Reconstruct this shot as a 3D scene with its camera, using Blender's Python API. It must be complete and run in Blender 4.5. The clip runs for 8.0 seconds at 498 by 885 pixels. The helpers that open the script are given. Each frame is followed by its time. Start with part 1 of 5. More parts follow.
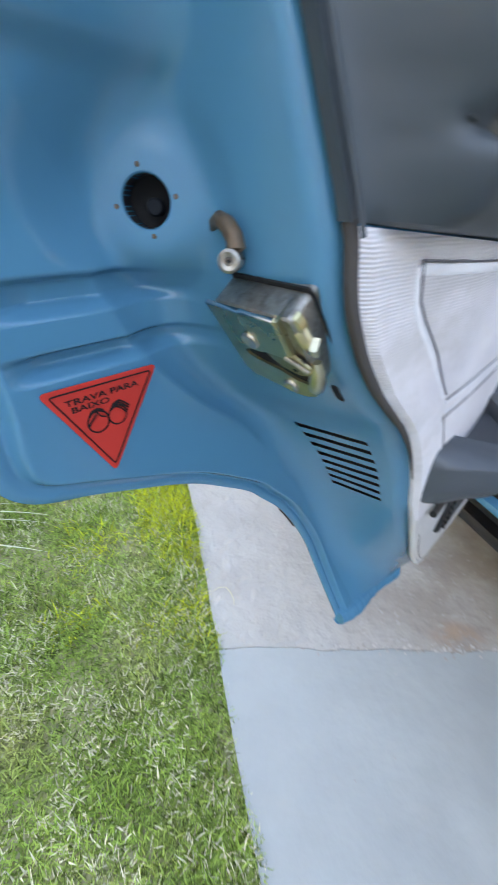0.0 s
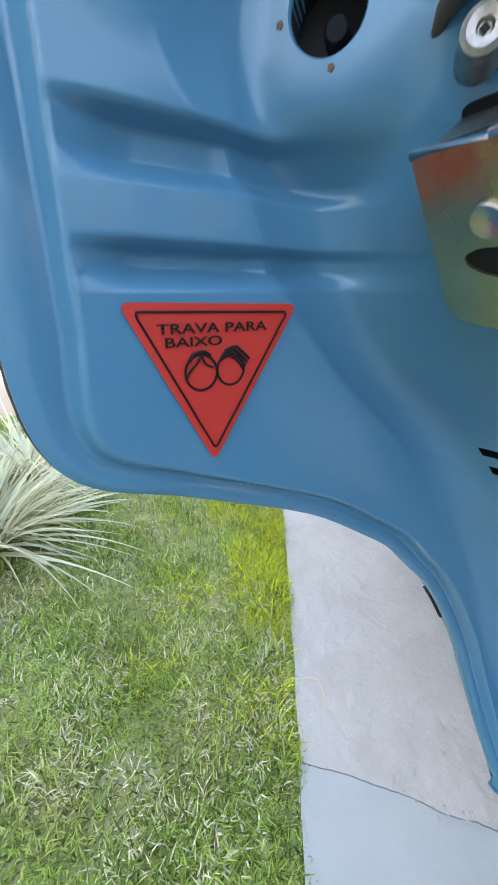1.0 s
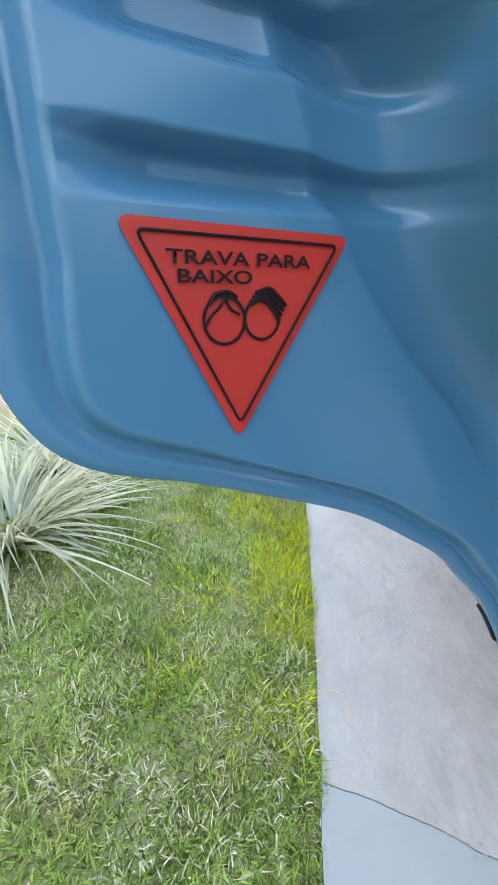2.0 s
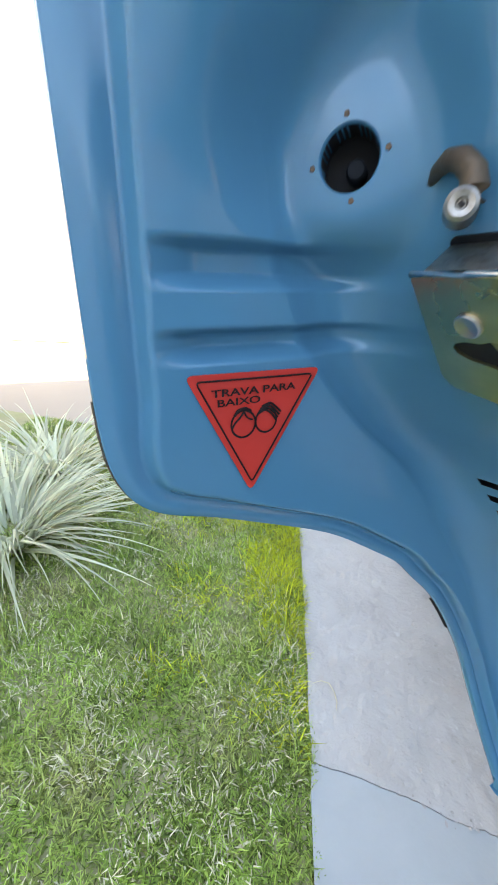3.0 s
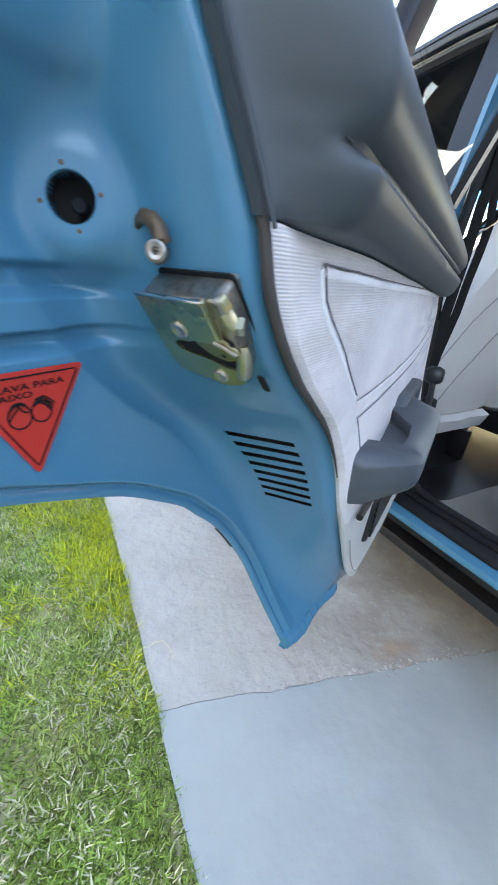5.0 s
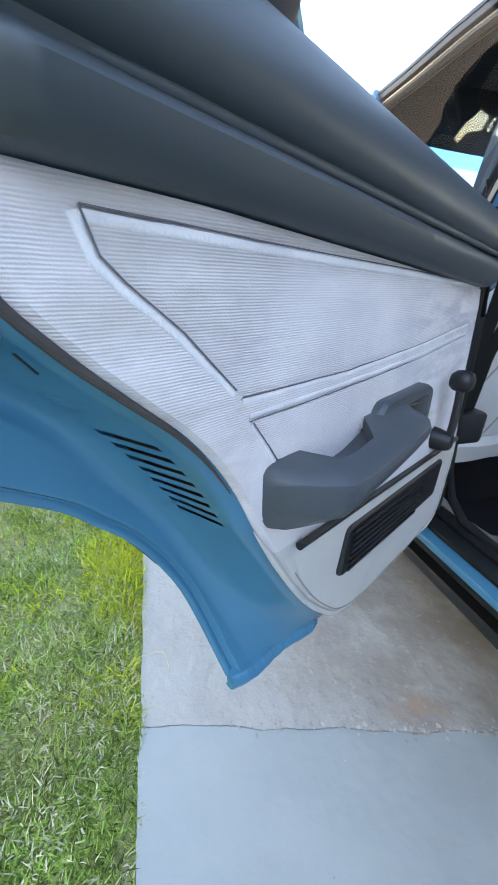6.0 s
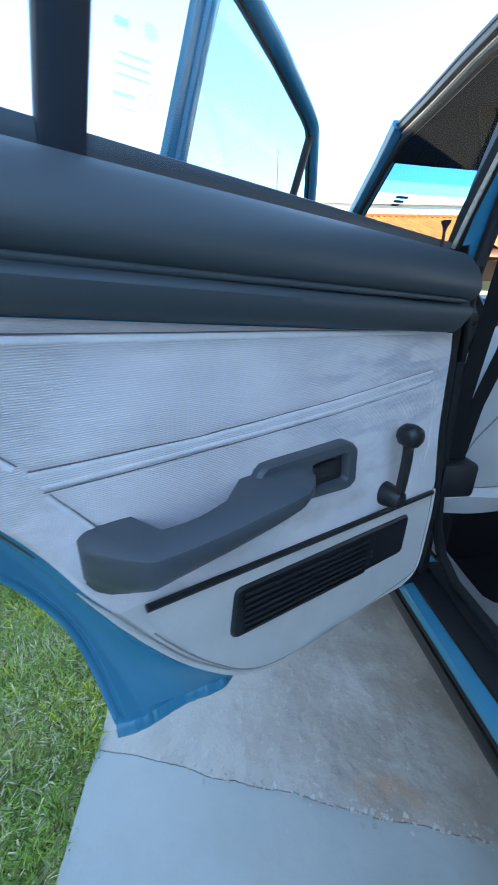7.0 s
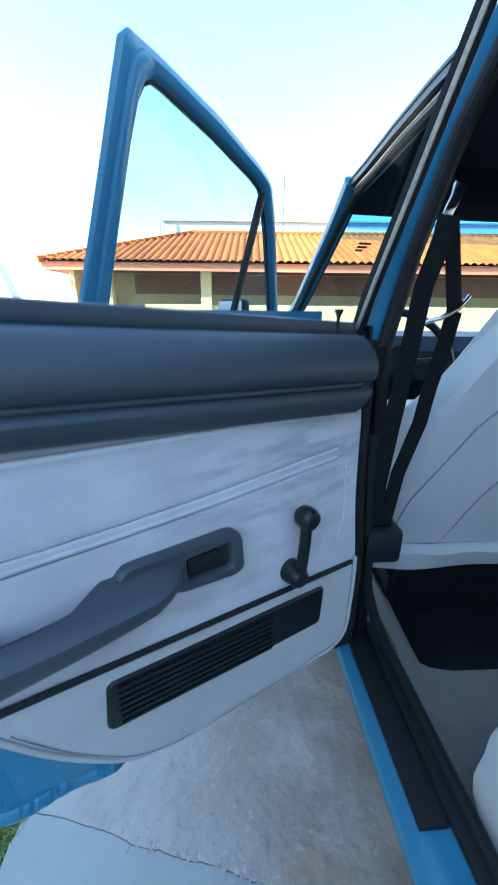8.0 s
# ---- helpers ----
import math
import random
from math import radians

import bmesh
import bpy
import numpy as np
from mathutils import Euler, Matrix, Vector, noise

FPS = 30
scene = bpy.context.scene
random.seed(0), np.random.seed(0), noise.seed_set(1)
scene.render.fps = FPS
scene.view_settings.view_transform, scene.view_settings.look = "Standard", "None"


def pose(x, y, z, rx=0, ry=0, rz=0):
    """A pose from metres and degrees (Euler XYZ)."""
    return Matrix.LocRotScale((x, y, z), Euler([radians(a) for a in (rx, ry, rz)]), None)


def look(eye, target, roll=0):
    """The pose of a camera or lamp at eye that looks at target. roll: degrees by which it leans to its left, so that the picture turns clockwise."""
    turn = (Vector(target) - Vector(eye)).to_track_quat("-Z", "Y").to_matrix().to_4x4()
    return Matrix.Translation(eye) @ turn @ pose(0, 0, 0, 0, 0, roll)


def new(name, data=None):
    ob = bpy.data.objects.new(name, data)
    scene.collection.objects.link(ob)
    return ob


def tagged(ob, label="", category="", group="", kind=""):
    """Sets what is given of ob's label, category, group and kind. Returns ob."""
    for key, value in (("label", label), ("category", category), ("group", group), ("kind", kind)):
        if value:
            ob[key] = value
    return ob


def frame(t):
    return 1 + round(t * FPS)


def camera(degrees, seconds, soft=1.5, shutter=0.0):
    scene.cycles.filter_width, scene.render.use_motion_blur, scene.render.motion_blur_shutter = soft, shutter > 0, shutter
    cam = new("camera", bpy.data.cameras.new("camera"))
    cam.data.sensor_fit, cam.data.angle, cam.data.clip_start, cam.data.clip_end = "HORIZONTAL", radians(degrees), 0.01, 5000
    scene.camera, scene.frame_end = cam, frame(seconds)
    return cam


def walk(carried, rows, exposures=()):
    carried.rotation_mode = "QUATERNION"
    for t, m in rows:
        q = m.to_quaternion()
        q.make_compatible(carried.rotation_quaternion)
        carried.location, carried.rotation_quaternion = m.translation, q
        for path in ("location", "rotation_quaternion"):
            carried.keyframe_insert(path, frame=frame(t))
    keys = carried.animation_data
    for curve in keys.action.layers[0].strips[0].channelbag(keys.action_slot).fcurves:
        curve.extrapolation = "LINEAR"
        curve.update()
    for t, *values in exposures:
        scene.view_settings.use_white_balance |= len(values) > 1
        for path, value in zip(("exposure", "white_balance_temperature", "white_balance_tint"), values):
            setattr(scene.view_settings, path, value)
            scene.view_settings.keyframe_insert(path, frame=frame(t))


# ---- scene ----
cam = camera(68.0, 8.0, shutter=0.3)
PATH = [
    (0, (-0.019, 0.073, 0.878), (-0.009, 1.744, -0.221), 2.6),
    (0.5, (-0.041, 0.11, 0.841), (-0.444, 1.847, -0.065), 1.3),
    (1, (-0.043, 0.126, 0.806), (-0.61, 1.87, 0.008), 0.9),
    (1.5, (-0.045, 0.139, 0.791), (-0.681, 1.865, 0.004), 0.7),
    (2, (-0.053, 0.148, 0.786), (-0.743, 1.852, -0.001), 0.6),
    (2.2, (-0.055, 0.148, 0.788), (-0.775, 1.836, -0.007), 0.8),
    (3.3, (-0.039, 0.077, 0.846), (-0.577, 1.837, 0.065), 1.4),
    (3.5, (-0.046, 0.065, 0.848), (-0.378, 1.874, 0.063), 2.1),
    (4, (-0.043, 0.041, 0.844), (0.047, 1.865, 0.029), 3.3),
    (4.5, (-0.047, 0.043, 0.855), (0.287, 1.824, 0.008), 4.3),
    (5, (-0.023, 0.052, 0.852), (0.374, 1.818, 0.001), 4.5),
    (5.2, (0.012, 0.058, 0.855), (0.397, 1.827, 0.005), 4.3),
    (6.3, (0.185, 0.098, 0.826), (-0.013, 1.923, 0.032), 1.4),
    (6.5, (0.222, 0.104, 0.838), (-0.061, 1.924, 0.057), 1.2),
    (7, (0.332, 0.129, 0.877), (-0.052, 1.945, 0.134), 0.8),
    (7.5, (0.403, 0.165, 0.873), (-0.014, 1.993, 0.178), 0.7),
    (8, (0.476, 0.188, 0.971), (0.04, 2.019, 0.294), 0.7),
]
walk(cam, [(t, look(eye, target, roll)) for t, eye, target, roll in PATH], [(0.0, 4.1, 10500, 19), (3.5, 4.0, 10200, 18), (5.0, 4.05, 9700, 16), (6.5, 3.85, 8200, 11), (7.0, 3.55, 7100, 5), (8.0, 3.4, 6700, 3)])

# ---------------------------------------------------------------- light
SUN_AZ, SUN_EL = radians(218), radians(35)
world = bpy.data.worlds.new("sky")
scene.world = world
world.use_nodes = True
wn = world.node_tree.nodes
sky = wn.new("ShaderNodeTexSky")
sky.sky_type, sky.sun_disc = "NISHITA", False
sky.sun_elevation, sky.sun_rotation = SUN_EL, radians(90) - SUN_AZ
sky.dust_density, sky.air_density, sky.ozone_density = 0.1, 1.1, 3.0
world.node_tree.links.new(sky.outputs[0], wn["Background"].inputs[0])
wn["Background"].inputs[1].default_value = 0.080
sun = new("sun", bpy.data.lights.new("sun", "SUN"))
sun.data.energy, sun.data.angle, sun.data.color = 2.9, radians(0.6), (1.0, 0.93, 0.83)
sun.matrix_world = look((0, 0, 0), (-math.cos(SUN_AZ) * math.cos(SUN_EL), -math.sin(SUN_AZ) * math.cos(SUN_EL), -math.sin(SUN_EL)))

# ---------------------------------------------------------------- materials


def material(name, base, rough=0.5, metal=0.0, coat=0.0, spec=0.5, vary=0.12, scale=6.0, grain=0.0, grain_scale=220.0, dirt=None, dirt_amount=0.0, dirt_scale=2.5, rough_vary=0.1, island=0.0, piece=0.0):
    """A surface with broad colour drift, fine grain relief and optional stains."""
    m = bpy.data.materials.new(name)
    m.use_nodes = True
    nt = m.node_tree
    p = nt.nodes["Principled BSDF"]
    link = nt.links.new
    co = nt.nodes.new("ShaderNodeTexCoord")
    n1 = nt.nodes.new("ShaderNodeTexNoise")
    n1.inputs["Scale"].default_value, n1.inputs["Detail"].default_value = scale, 6
    link(co.outputs["Object"], n1.inputs["Vector"])
    mix = nt.nodes.new("ShaderNodeMix")
    mix.data_type = "RGBA"
    lo = tuple(c * (1 - vary) for c in base)
    hi = tuple(min(1, c * (1 + vary)) for c in base)
    mix.inputs[6].default_value, mix.inputs[7].default_value = (*lo, 1), (*hi, 1)
    link(n1.outputs["Fac"], mix.inputs[0])
    out = mix.outputs[2]
    if dirt:
        n3 = nt.nodes.new("ShaderNodeTexNoise")
        n3.inputs["Scale"].default_value, n3.inputs["Detail"].default_value, n3.inputs["Roughness"].default_value = dirt_scale, 8, 0.65
        link(co.outputs["Object"], n3.inputs["Vector"])
        rmp = nt.nodes.new("ShaderNodeMapRange")
        rmp.inputs[1].default_value, rmp.inputs[2].default_value, rmp.inputs[4].default_value = 0.48, 0.75, dirt_amount
        link(n3.outputs["Fac"], rmp.inputs[0])
        mx = nt.nodes.new("ShaderNodeMix")
        mx.data_type = "RGBA"
        mx.inputs[7].default_value = (*dirt, 1)
        link(rmp.outputs[0], mx.inputs[0])
        link(out, mx.inputs[6])
        out = mx.outputs[2]
    if island or piece:
        if island:
            src = nt.nodes.new("ShaderNodeNewGeometry").outputs["Random Per Island"]
        else:
            src = nt.nodes.new("ShaderNodeObjectInfo").outputs["Random"]
        amt = island or piece
        r2 = nt.nodes.new("ShaderNodeMapRange")
        r2.inputs[3].default_value, r2.inputs[4].default_value = 1 - amt, 1 + amt
        link(src, r2.inputs[0])
        hs = nt.nodes.new("ShaderNodeHueSaturation")
        link(r2.outputs[0], hs.inputs["Value"])
        link(out, hs.inputs["Color"])
        out = hs.outputs[0]
    link(out, p.inputs["Base Color"])
    rr = nt.nodes.new("ShaderNodeMapRange")
    rr.inputs[3].default_value, rr.inputs[4].default_value = max(0.02, rough - rough_vary), min(1, rough + rough_vary)
    link(n1.outputs["Fac"], rr.inputs[0])
    link(rr.outputs[0], p.inputs["Roughness"])
    p.inputs["Metallic"].default_value = metal
    p.inputs["Coat Weight"].default_value = coat
    p.inputs["Coat Roughness"].default_value = 0.10
    p.inputs["Specular IOR Level"].default_value = spec
    if grain:
        n2 = nt.nodes.new("ShaderNodeTexNoise")
        n2.inputs["Scale"].default_value, n2.inputs["Detail"].default_value = grain_scale, 4
        link(co.outputs["Object"], n2.inputs["Vector"])
        b = nt.nodes.new("ShaderNodeBump")
        b.inputs["Strength"].default_value, b.inputs["Distance"].default_value = grain, 0.002
        link(n2.outputs["Fac"], b.inputs["Height"])
        link(b.outputs[0], p.inputs["Normal"])
    return m


def glass(name, tint, rough=0.0):
    """Thin sheet glass: clear with a mirror gloss that grows towards grazing."""
    m = bpy.data.materials.new(name)
    m.use_nodes = True
    nt = m.node_tree
    nt.nodes.remove(nt.nodes["Principled BSDF"])
    tr, gl, fr, pw, ad, mx = (nt.nodes.new(k) for k in ("ShaderNodeBsdfTransparent", "ShaderNodeBsdfGlossy", "ShaderNodeLayerWeight", "ShaderNodeMath", "ShaderNodeMath", "ShaderNodeMixShader"))
    tr.inputs[0].default_value = (*tint, 1)
    gl.inputs["Roughness"].default_value = rough
    fr.inputs[0].default_value = 0.5
    pw.operation, ad.operation = "POWER", "MULTIPLY_ADD"
    pw.inputs[1].default_value = 5.0
    ad.inputs[1].default_value, ad.inputs[2].default_value = 0.4, 0.035
    nt.links.new(fr.outputs["Facing"], pw.inputs[0])
    nt.links.new(pw.outputs[0], ad.inputs[0])
    nt.links.new(ad.outputs[0], mx.inputs[0])
    nt.links.new(tr.outputs[0], mx.inputs[1])
    nt.links.new(gl.outputs[0], mx.inputs[2])
    nt.links.new(mx.outputs[0], nt.nodes["Material Output"].inputs[0])
    return m


def corduroy(name, base):
    """Ribbed cloth, ribs running along the door, faded in patches."""
    m = material(name, base, rough=0.9, vary=0.16, scale=9, dirt=tuple(c * 0.72 for c in base), dirt_amount=0.55, dirt_scale=7, spec=0.2)
    nt = m.node_tree
    link = nt.links.new
    co = nt.nodes.new("ShaderNodeTexCoord")
    wv = nt.nodes.new("ShaderNodeTexWave")
    wv.bands_direction = "Z"
    wv.inputs["Scale"].default_value, wv.inputs["Distortion"].default_value = 175, 1.2
    wv.inputs["Detail"].default_value, wv.inputs["Detail Scale"].default_value = 2, 0.6
    link(co.outputs["Object"], wv.inputs["Vector"])
    nz = nt.nodes.new("ShaderNodeTexNoise")
    nz.inputs["Scale"].default_value = 900
    link(co.outputs["Object"], nz.inputs["Vector"])
    big = nt.nodes.new("ShaderNodeTexNoise")
    big.inputs["Scale"].default_value = 7
    link(co.outputs["Object"], big.inputs["Vector"])
    ad = nt.nodes.new("ShaderNodeMath")
    ad.operation = "MULTIPLY_ADD"
    link(nz.outputs["Fac"], ad.inputs[0])
    ad.inputs[1].default_value = 0.6
    link(wv.outputs["Fac"], ad.inputs[2])
    b = nt.nodes.new("ShaderNodeBump")
    b.inputs["Distance"].default_value = 0.0006
    link(big.outputs["Fac"], b.inputs["Strength"])
    link(ad.outputs[0], b.inputs["Height"])
    p = nt.nodes["Principled BSDF"]
    link(b.outputs[0], p.inputs["Normal"])
    p.inputs["Sheen Weight"].default_value = 0.25
    return m


PAINT = material("blue_paint", (0.038, 0.216, 0.340), rough=0.17, coat=0.0, spec=0.55, vary=0.05, scale=3, rough_vary=0.03)
CLOTH = corduroy("cream_corduroy", (0.75, 0.70, 0.70))
VINYL = material("pale_vinyl", (0.66, 0.63, 0.60), rough=0.55, vary=0.08, scale=5, grain=0.25, grain_scale=500, dirt=(0.3, 0.28, 0.25), dirt_amount=0.25, dirt_scale=6)
PAD = material("charcoal_vinyl", (0.046, 0.061, 0.071), rough=0.50, spec=0.60, coat=0.0, vary=0.1, grain=0.04, grain_scale=700)
GREY_PLASTIC = material("grey_plastic", (0.066, 0.078, 0.090), rough=0.36, vary=0.12, grain=0.2, grain_scale=600)
BLACK_PLASTIC = material("black_plastic", (0.012, 0.012, 0.014), rough=0.38, vary=0.2, grain=0.15, grain_scale=500)
RUBBER = material("black_rubber", (0.014, 0.014, 0.015), rough=0.7, vary=0.25, grain=0.06, spec=0.25, grain_scale=300, dirt=(0.035, 0.035, 0.037), dirt_amount=0.3)
ZINC = material("yellow_zinc", (0.55, 0.50, 0.30), rough=0.3, metal=1.0, vary=0.3, scale=40, dirt=(0.38, 0.36, 0.22), dirt_amount=0.6, dirt_scale=30, grain=0.1)
ZINC_PALE = material("pale_worn_zinc", (0.66, 0.60, 0.42), rough=0.32, metal=1.0, vary=0.25, scale=60, dirt=(0.36, 0.31, 0.18), dirt_amount=0.6, dirt_scale=60, grain=0.15)
ZINC_DARK = material("tarnished_zinc", (0.40, 0.34, 0.20), rough=0.38, metal=1.0, vary=0.3, scale=40, dirt=(0.16, 0.13, 0.09), dirt_amount=0.6, dirt_scale=25, grain=0.15)
STEEL = material("dull_steel", (0.55, 0.53, 0.5), rough=0.34, metal=1.0, vary=0.2, scale=60, grain=0.15)
WORN_STEEL = material("worn_steel", (0.40, 0.37, 0.33), rough=0.42, metal=1.0, vary=0.35, scale=300, dirt=(0.16, 0.12, 0.09), dirt_amount=0.7, dirt_scale=220, grain=0.3)
RUST = material("rusted_steel", (0.16, 0.11, 0.075), rough=0.6, metal=0.6, vary=0.3, scale=60, grain=0.4)
RED = material("red_sticker", (0.66, 0.042, 0.030), rough=0.42, vary=0.08, spec=0.35)
INK = material("black_ink", (0.018, 0.010, 0.010), rough=0.6, spec=0.2)
CONCRETE = material("painted_concrete", (0.385, 0.415, 0.405), rough=0.5, vary=0.16, scale=3.0, grain=0.5, grain_scale=45, dirt=(0.30, 0.325, 0.32), dirt_amount=0.6, dirt_scale=5)
CONCRETE_WORN = material("worn_concrete", (0.455, 0.435, 0.40), rough=0.6, vary=0.16, scale=6, grain=1.3, grain_scale=38, dirt=(0.34, 0.30, 0.265), dirt_amount=0.6, dirt_scale=5)
for m in (CONCRETE, CONCRETE_WORN):
    nt = m.node_tree
    co = nt.nodes.new("ShaderNodeTexCoord")
    pit = nt.nodes.new("ShaderNodeTexNoise")
    pit.inputs["Scale"].default_value, pit.inputs["Detail"].default_value, pit.inputs["Roughness"].default_value = 24 if m == CONCRETE_WORN else 14, 6, 0.5
    nt.links.new(co.outputs["Object"], pit.inputs["Vector"])
    bp = nt.nodes.new("ShaderNodeBump")
    bp.inputs["Strength"].default_value, bp.inputs["Distance"].default_value = (0.6, 0.017) if m == CONCRETE_WORN else (0.35, 0.008)
    nt.links.new(pit.outputs["Fac"], bp.inputs["Height"])
    first_bump = next(n for n in nt.nodes if n.type == "BUMP" and n != bp)
    nt.links.new(first_bump.outputs[0], bp.inputs["Normal"])
    nt.links.new(bp.outputs[0], nt.nodes["Principled BSDF"].inputs["Normal"])


def blotch(m, colour, centre, radius, amount, scale, stretch=(1, 1, 1), low=0.42, high=0.62):
    """A patch of wear, and also plain darker bands: noise within a soft oval round a point of the object."""
    nt = m.node_tree
    link = nt.links.new
    co = nt.nodes.new("ShaderNodeTexCoord")
    mp = nt.nodes.new("ShaderNodeMapping")
    mp.inputs["Scale"].default_value = stretch
    link(co.outputs["Object"], mp.inputs["Vector"])
    nz = nt.nodes.new("ShaderNodeTexNoise")
    nz.inputs["Scale"].default_value, nz.inputs["Detail"].default_value, nz.inputs["Roughness"].default_value = scale, 7, 0.62
    link(mp.outputs[0], nz.inputs["Vector"])
    r1 = nt.nodes.new("ShaderNodeMapRange")
    r1.inputs[1].default_value, r1.inputs[2].default_value, r1.inputs[4].default_value = low, high, amount
    link(nz.outputs["Fac"], r1.inputs[0])
    sb = nt.nodes.new("ShaderNodeVectorMath")
    sb.operation = "SUBTRACT"
    sb.inputs[1].default_value = centre
    link(co.outputs["Object"], sb.inputs[0])
    dv = nt.nodes.new("ShaderNodeVectorMath")
    dv.operation = "DIVIDE"
    dv.inputs[1].default_value = radius
    link(sb.outputs[0], dv.inputs[0])
    ln = nt.nodes.new("ShaderNodeVectorMath")
    ln.operation = "LENGTH"
    link(dv.outputs[0], ln.inputs[0])
    r2 = nt.nodes.new("ShaderNodeMapRange")
    r2.interpolation_type = "SMOOTHSTEP"
    r2.inputs[1].default_value, r2.inputs[2].default_value, r2.inputs[3].default_value, r2.inputs[4].default_value = 0.35, 1.0, 1.0, 0.0
    link(ln.outputs["Value"], r2.inputs[0])
    mu = nt.nodes.new("ShaderNodeMath")
    mu.operation = "MULTIPLY"
    link(r1.outputs[0], mu.inputs[0])
    link(r2.outputs[0], mu.inputs[1])
    mx = nt.nodes.new("ShaderNodeMix")
    mx.data_type = "RGBA"
    mx.inputs[7].default_value = (*colour, 1)
    p = nt.nodes["Principled BSDF"]
    link(mu.outputs[0], mx.inputs[0])
    link(p.inputs["Base Color"].links[0].from_socket, mx.inputs[6])
    link(mx.outputs[2], p.inputs["Base Color"])


# Broad browner, darker area of the slab on the car's side.
blotch(CONCRETE_WORN, (0.28, 0.235, 0.20), (0.75, 0.85, 0), (0.72, 0.80, 1), 0.8, 7, low=0.30, high=0.58)
blotch(CONCRETE_WORN, (0.60, 0.59, 0.58), (0.40, 0.75, 0), (0.7, 0.6, 1), 0.35, 40, low=0.58, high=0.68)
blotch(CONCRETE_WORN, (0.22, 0.20, 0.18), (0.45, 0.75, 0), (0.7, 0.6, 1), 0.35, 60, low=0.60, high=0.70)
blotch(CONCRETE_WORN, (0.40, 0.27, 0.19), (0.52, 0.58, 0), (0.085, 0.05, 1), 0.7, 22, low=0.36, high=0.52)
blotch(CONCRETE, (0.31, 0.335, 0.33), (0.55, 0.30, 0), (0.8, 0.5, 1), 0.6, 3.5)
blotch(CLOTH, (0.44, 0.43, 0.48), (0.80, 0.11, 0.76), (0.30, 0.4, 0.12), 0.75, 6, (1.6, 1, 7), 0.44, 0.60)
blotch(CLOTH, (0.52, 0.47, 0.42), (0.66, 0.11, 0.64), (0.35, 0.4, 0.05), 0.6, 14, (1, 1, 2), 0.42, 0.6)
blotch(CLOTH, (0.54, 0.51, 0.56), (0.45, 0.11, 0.80), (0.3, 0.4, 0.09), 0.45, 7, (1, 1, 2), 0.42, 0.66)
blotch(CLOTH, (0.42, 0.38, 0.33), (0.26, 0.14, 0.74), (0.16, 0.4, 0.2), 0.35, 18, (1, 1, 2), 0.45, 0.62)
# Darker band along the top of the cloth, below the belt rail.
blotch(CLOTH, (0.40, 0.38, 0.38), (0.55, 0.11, 0.850), (0.55, 0.4, 0.022), 0.55, 9, (1, 1, 2), 0.36, 0.60)
CRUMB = material("concrete_crumb", (0.44, 0.41, 0.38), rough=0.95, vary=0.25, scale=300, piece=0.25)
SOIL = material("packed_grey_earth", (0.26, 0.268, 0.265), rough=0.95, vary=0.4, scale=20, grain=0.8, grain_scale=150)
THATCH = material("lawn_thatch", (0.34, 0.31, 0.17), rough=0.95, vary=0.35, scale=14, grain=0.8, grain_scale=150, dirt=(0.24, 0.28, 0.10), dirt_amount=0.8, dirt_scale=6)
GRASS = material("grass_blade", (0.29, 0.42, 0.10), rough=0.5, vary=0.55, scale=3.5, island=0.7, spec=0.25, dirt=(0.58, 0.53, 0.25), dirt_amount=0.75, dirt_scale=5)
GRASS_YOUNG = material("young_grass_blade", (0.66, 0.70, 0.06), rough=0.5, vary=0.25, scale=4, island=0.45, spec=0.3)
STRAW = material("dry_straw", (0.72, 0.66, 0.46), rough=0.8, vary=0.2, scale=9, island=0.3)
LEAF = material("striped_leaf", (0.68, 0.70, 0.52), rough=0.42, vary=0.22, scale=14, piece=0.3)
for m in (GRASS, GRASS_YOUNG, LEAF):
    nt = m.node_tree
    tl, mxs = nt.nodes.new("ShaderNodeBsdfTranslucent"), nt.nodes.new("ShaderNodeMixShader")
    p = nt.nodes["Principled BSDF"]
    nt.links.new(p.inputs["Base Color"].links[0].from_socket, tl.inputs["Color"])
    mxs.inputs[0].default_value = 0.4
    nt.links.new(p.outputs[0], mxs.inputs[1])
    nt.links.new(tl.outputs[0], mxs.inputs[2])
    nt.links.new(mxs.outputs[0], nt.nodes["Material Output"].inputs[0])
CARPET = material("grey_carpet", (0.23, 0.205, 0.185), rough=0.95, vary=0.2, scale=12, grain=0.8, grain_scale=500, dirt=(0.2, 0.18, 0.16), dirt_amount=0.4)
SEAT_VINYL = material("light_grey_vinyl", (0.66, 0.65, 0.64), rough=0.5, vary=0.06, scale=4, grain=0.25, grain_scale=450, dirt=(0.36, 0.36, 0.37), dirt_amount=0.3)
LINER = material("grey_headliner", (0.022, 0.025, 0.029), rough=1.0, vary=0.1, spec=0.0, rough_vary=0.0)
BELT = material("black_webbing", (0.010, 0.010, 0.010), rough=0.85, spec=0.2, vary=0.2, grain=0.4, grain_scale=700)
CHROME = material("bright_trim", (0.7, 0.7, 0.68), rough=0.15, metal=1.0, vary=0.1)
TILE = material("clay_tile", (0.35, 0.088, 0.010), rough=0.85, vary=0.25, scale=1.2, island=0.2, dirt=(0.30, 0.095, 0.02), dirt_amount=0.5, dirt_scale=2)
FASCIA = material("terracotta_board", (0.46, 0.17, 0.095), rough=0.7, vary=0.12, scale=1)
CREAM = material("cream_render", (0.42, 0.35, 0.20), rough=0.9, vary=0.08, scale=0.8, grain=0.3, grain_scale=40, dirt=(0.5, 0.42, 0.28), dirt_amount=0.3, dirt_scale=0.6)
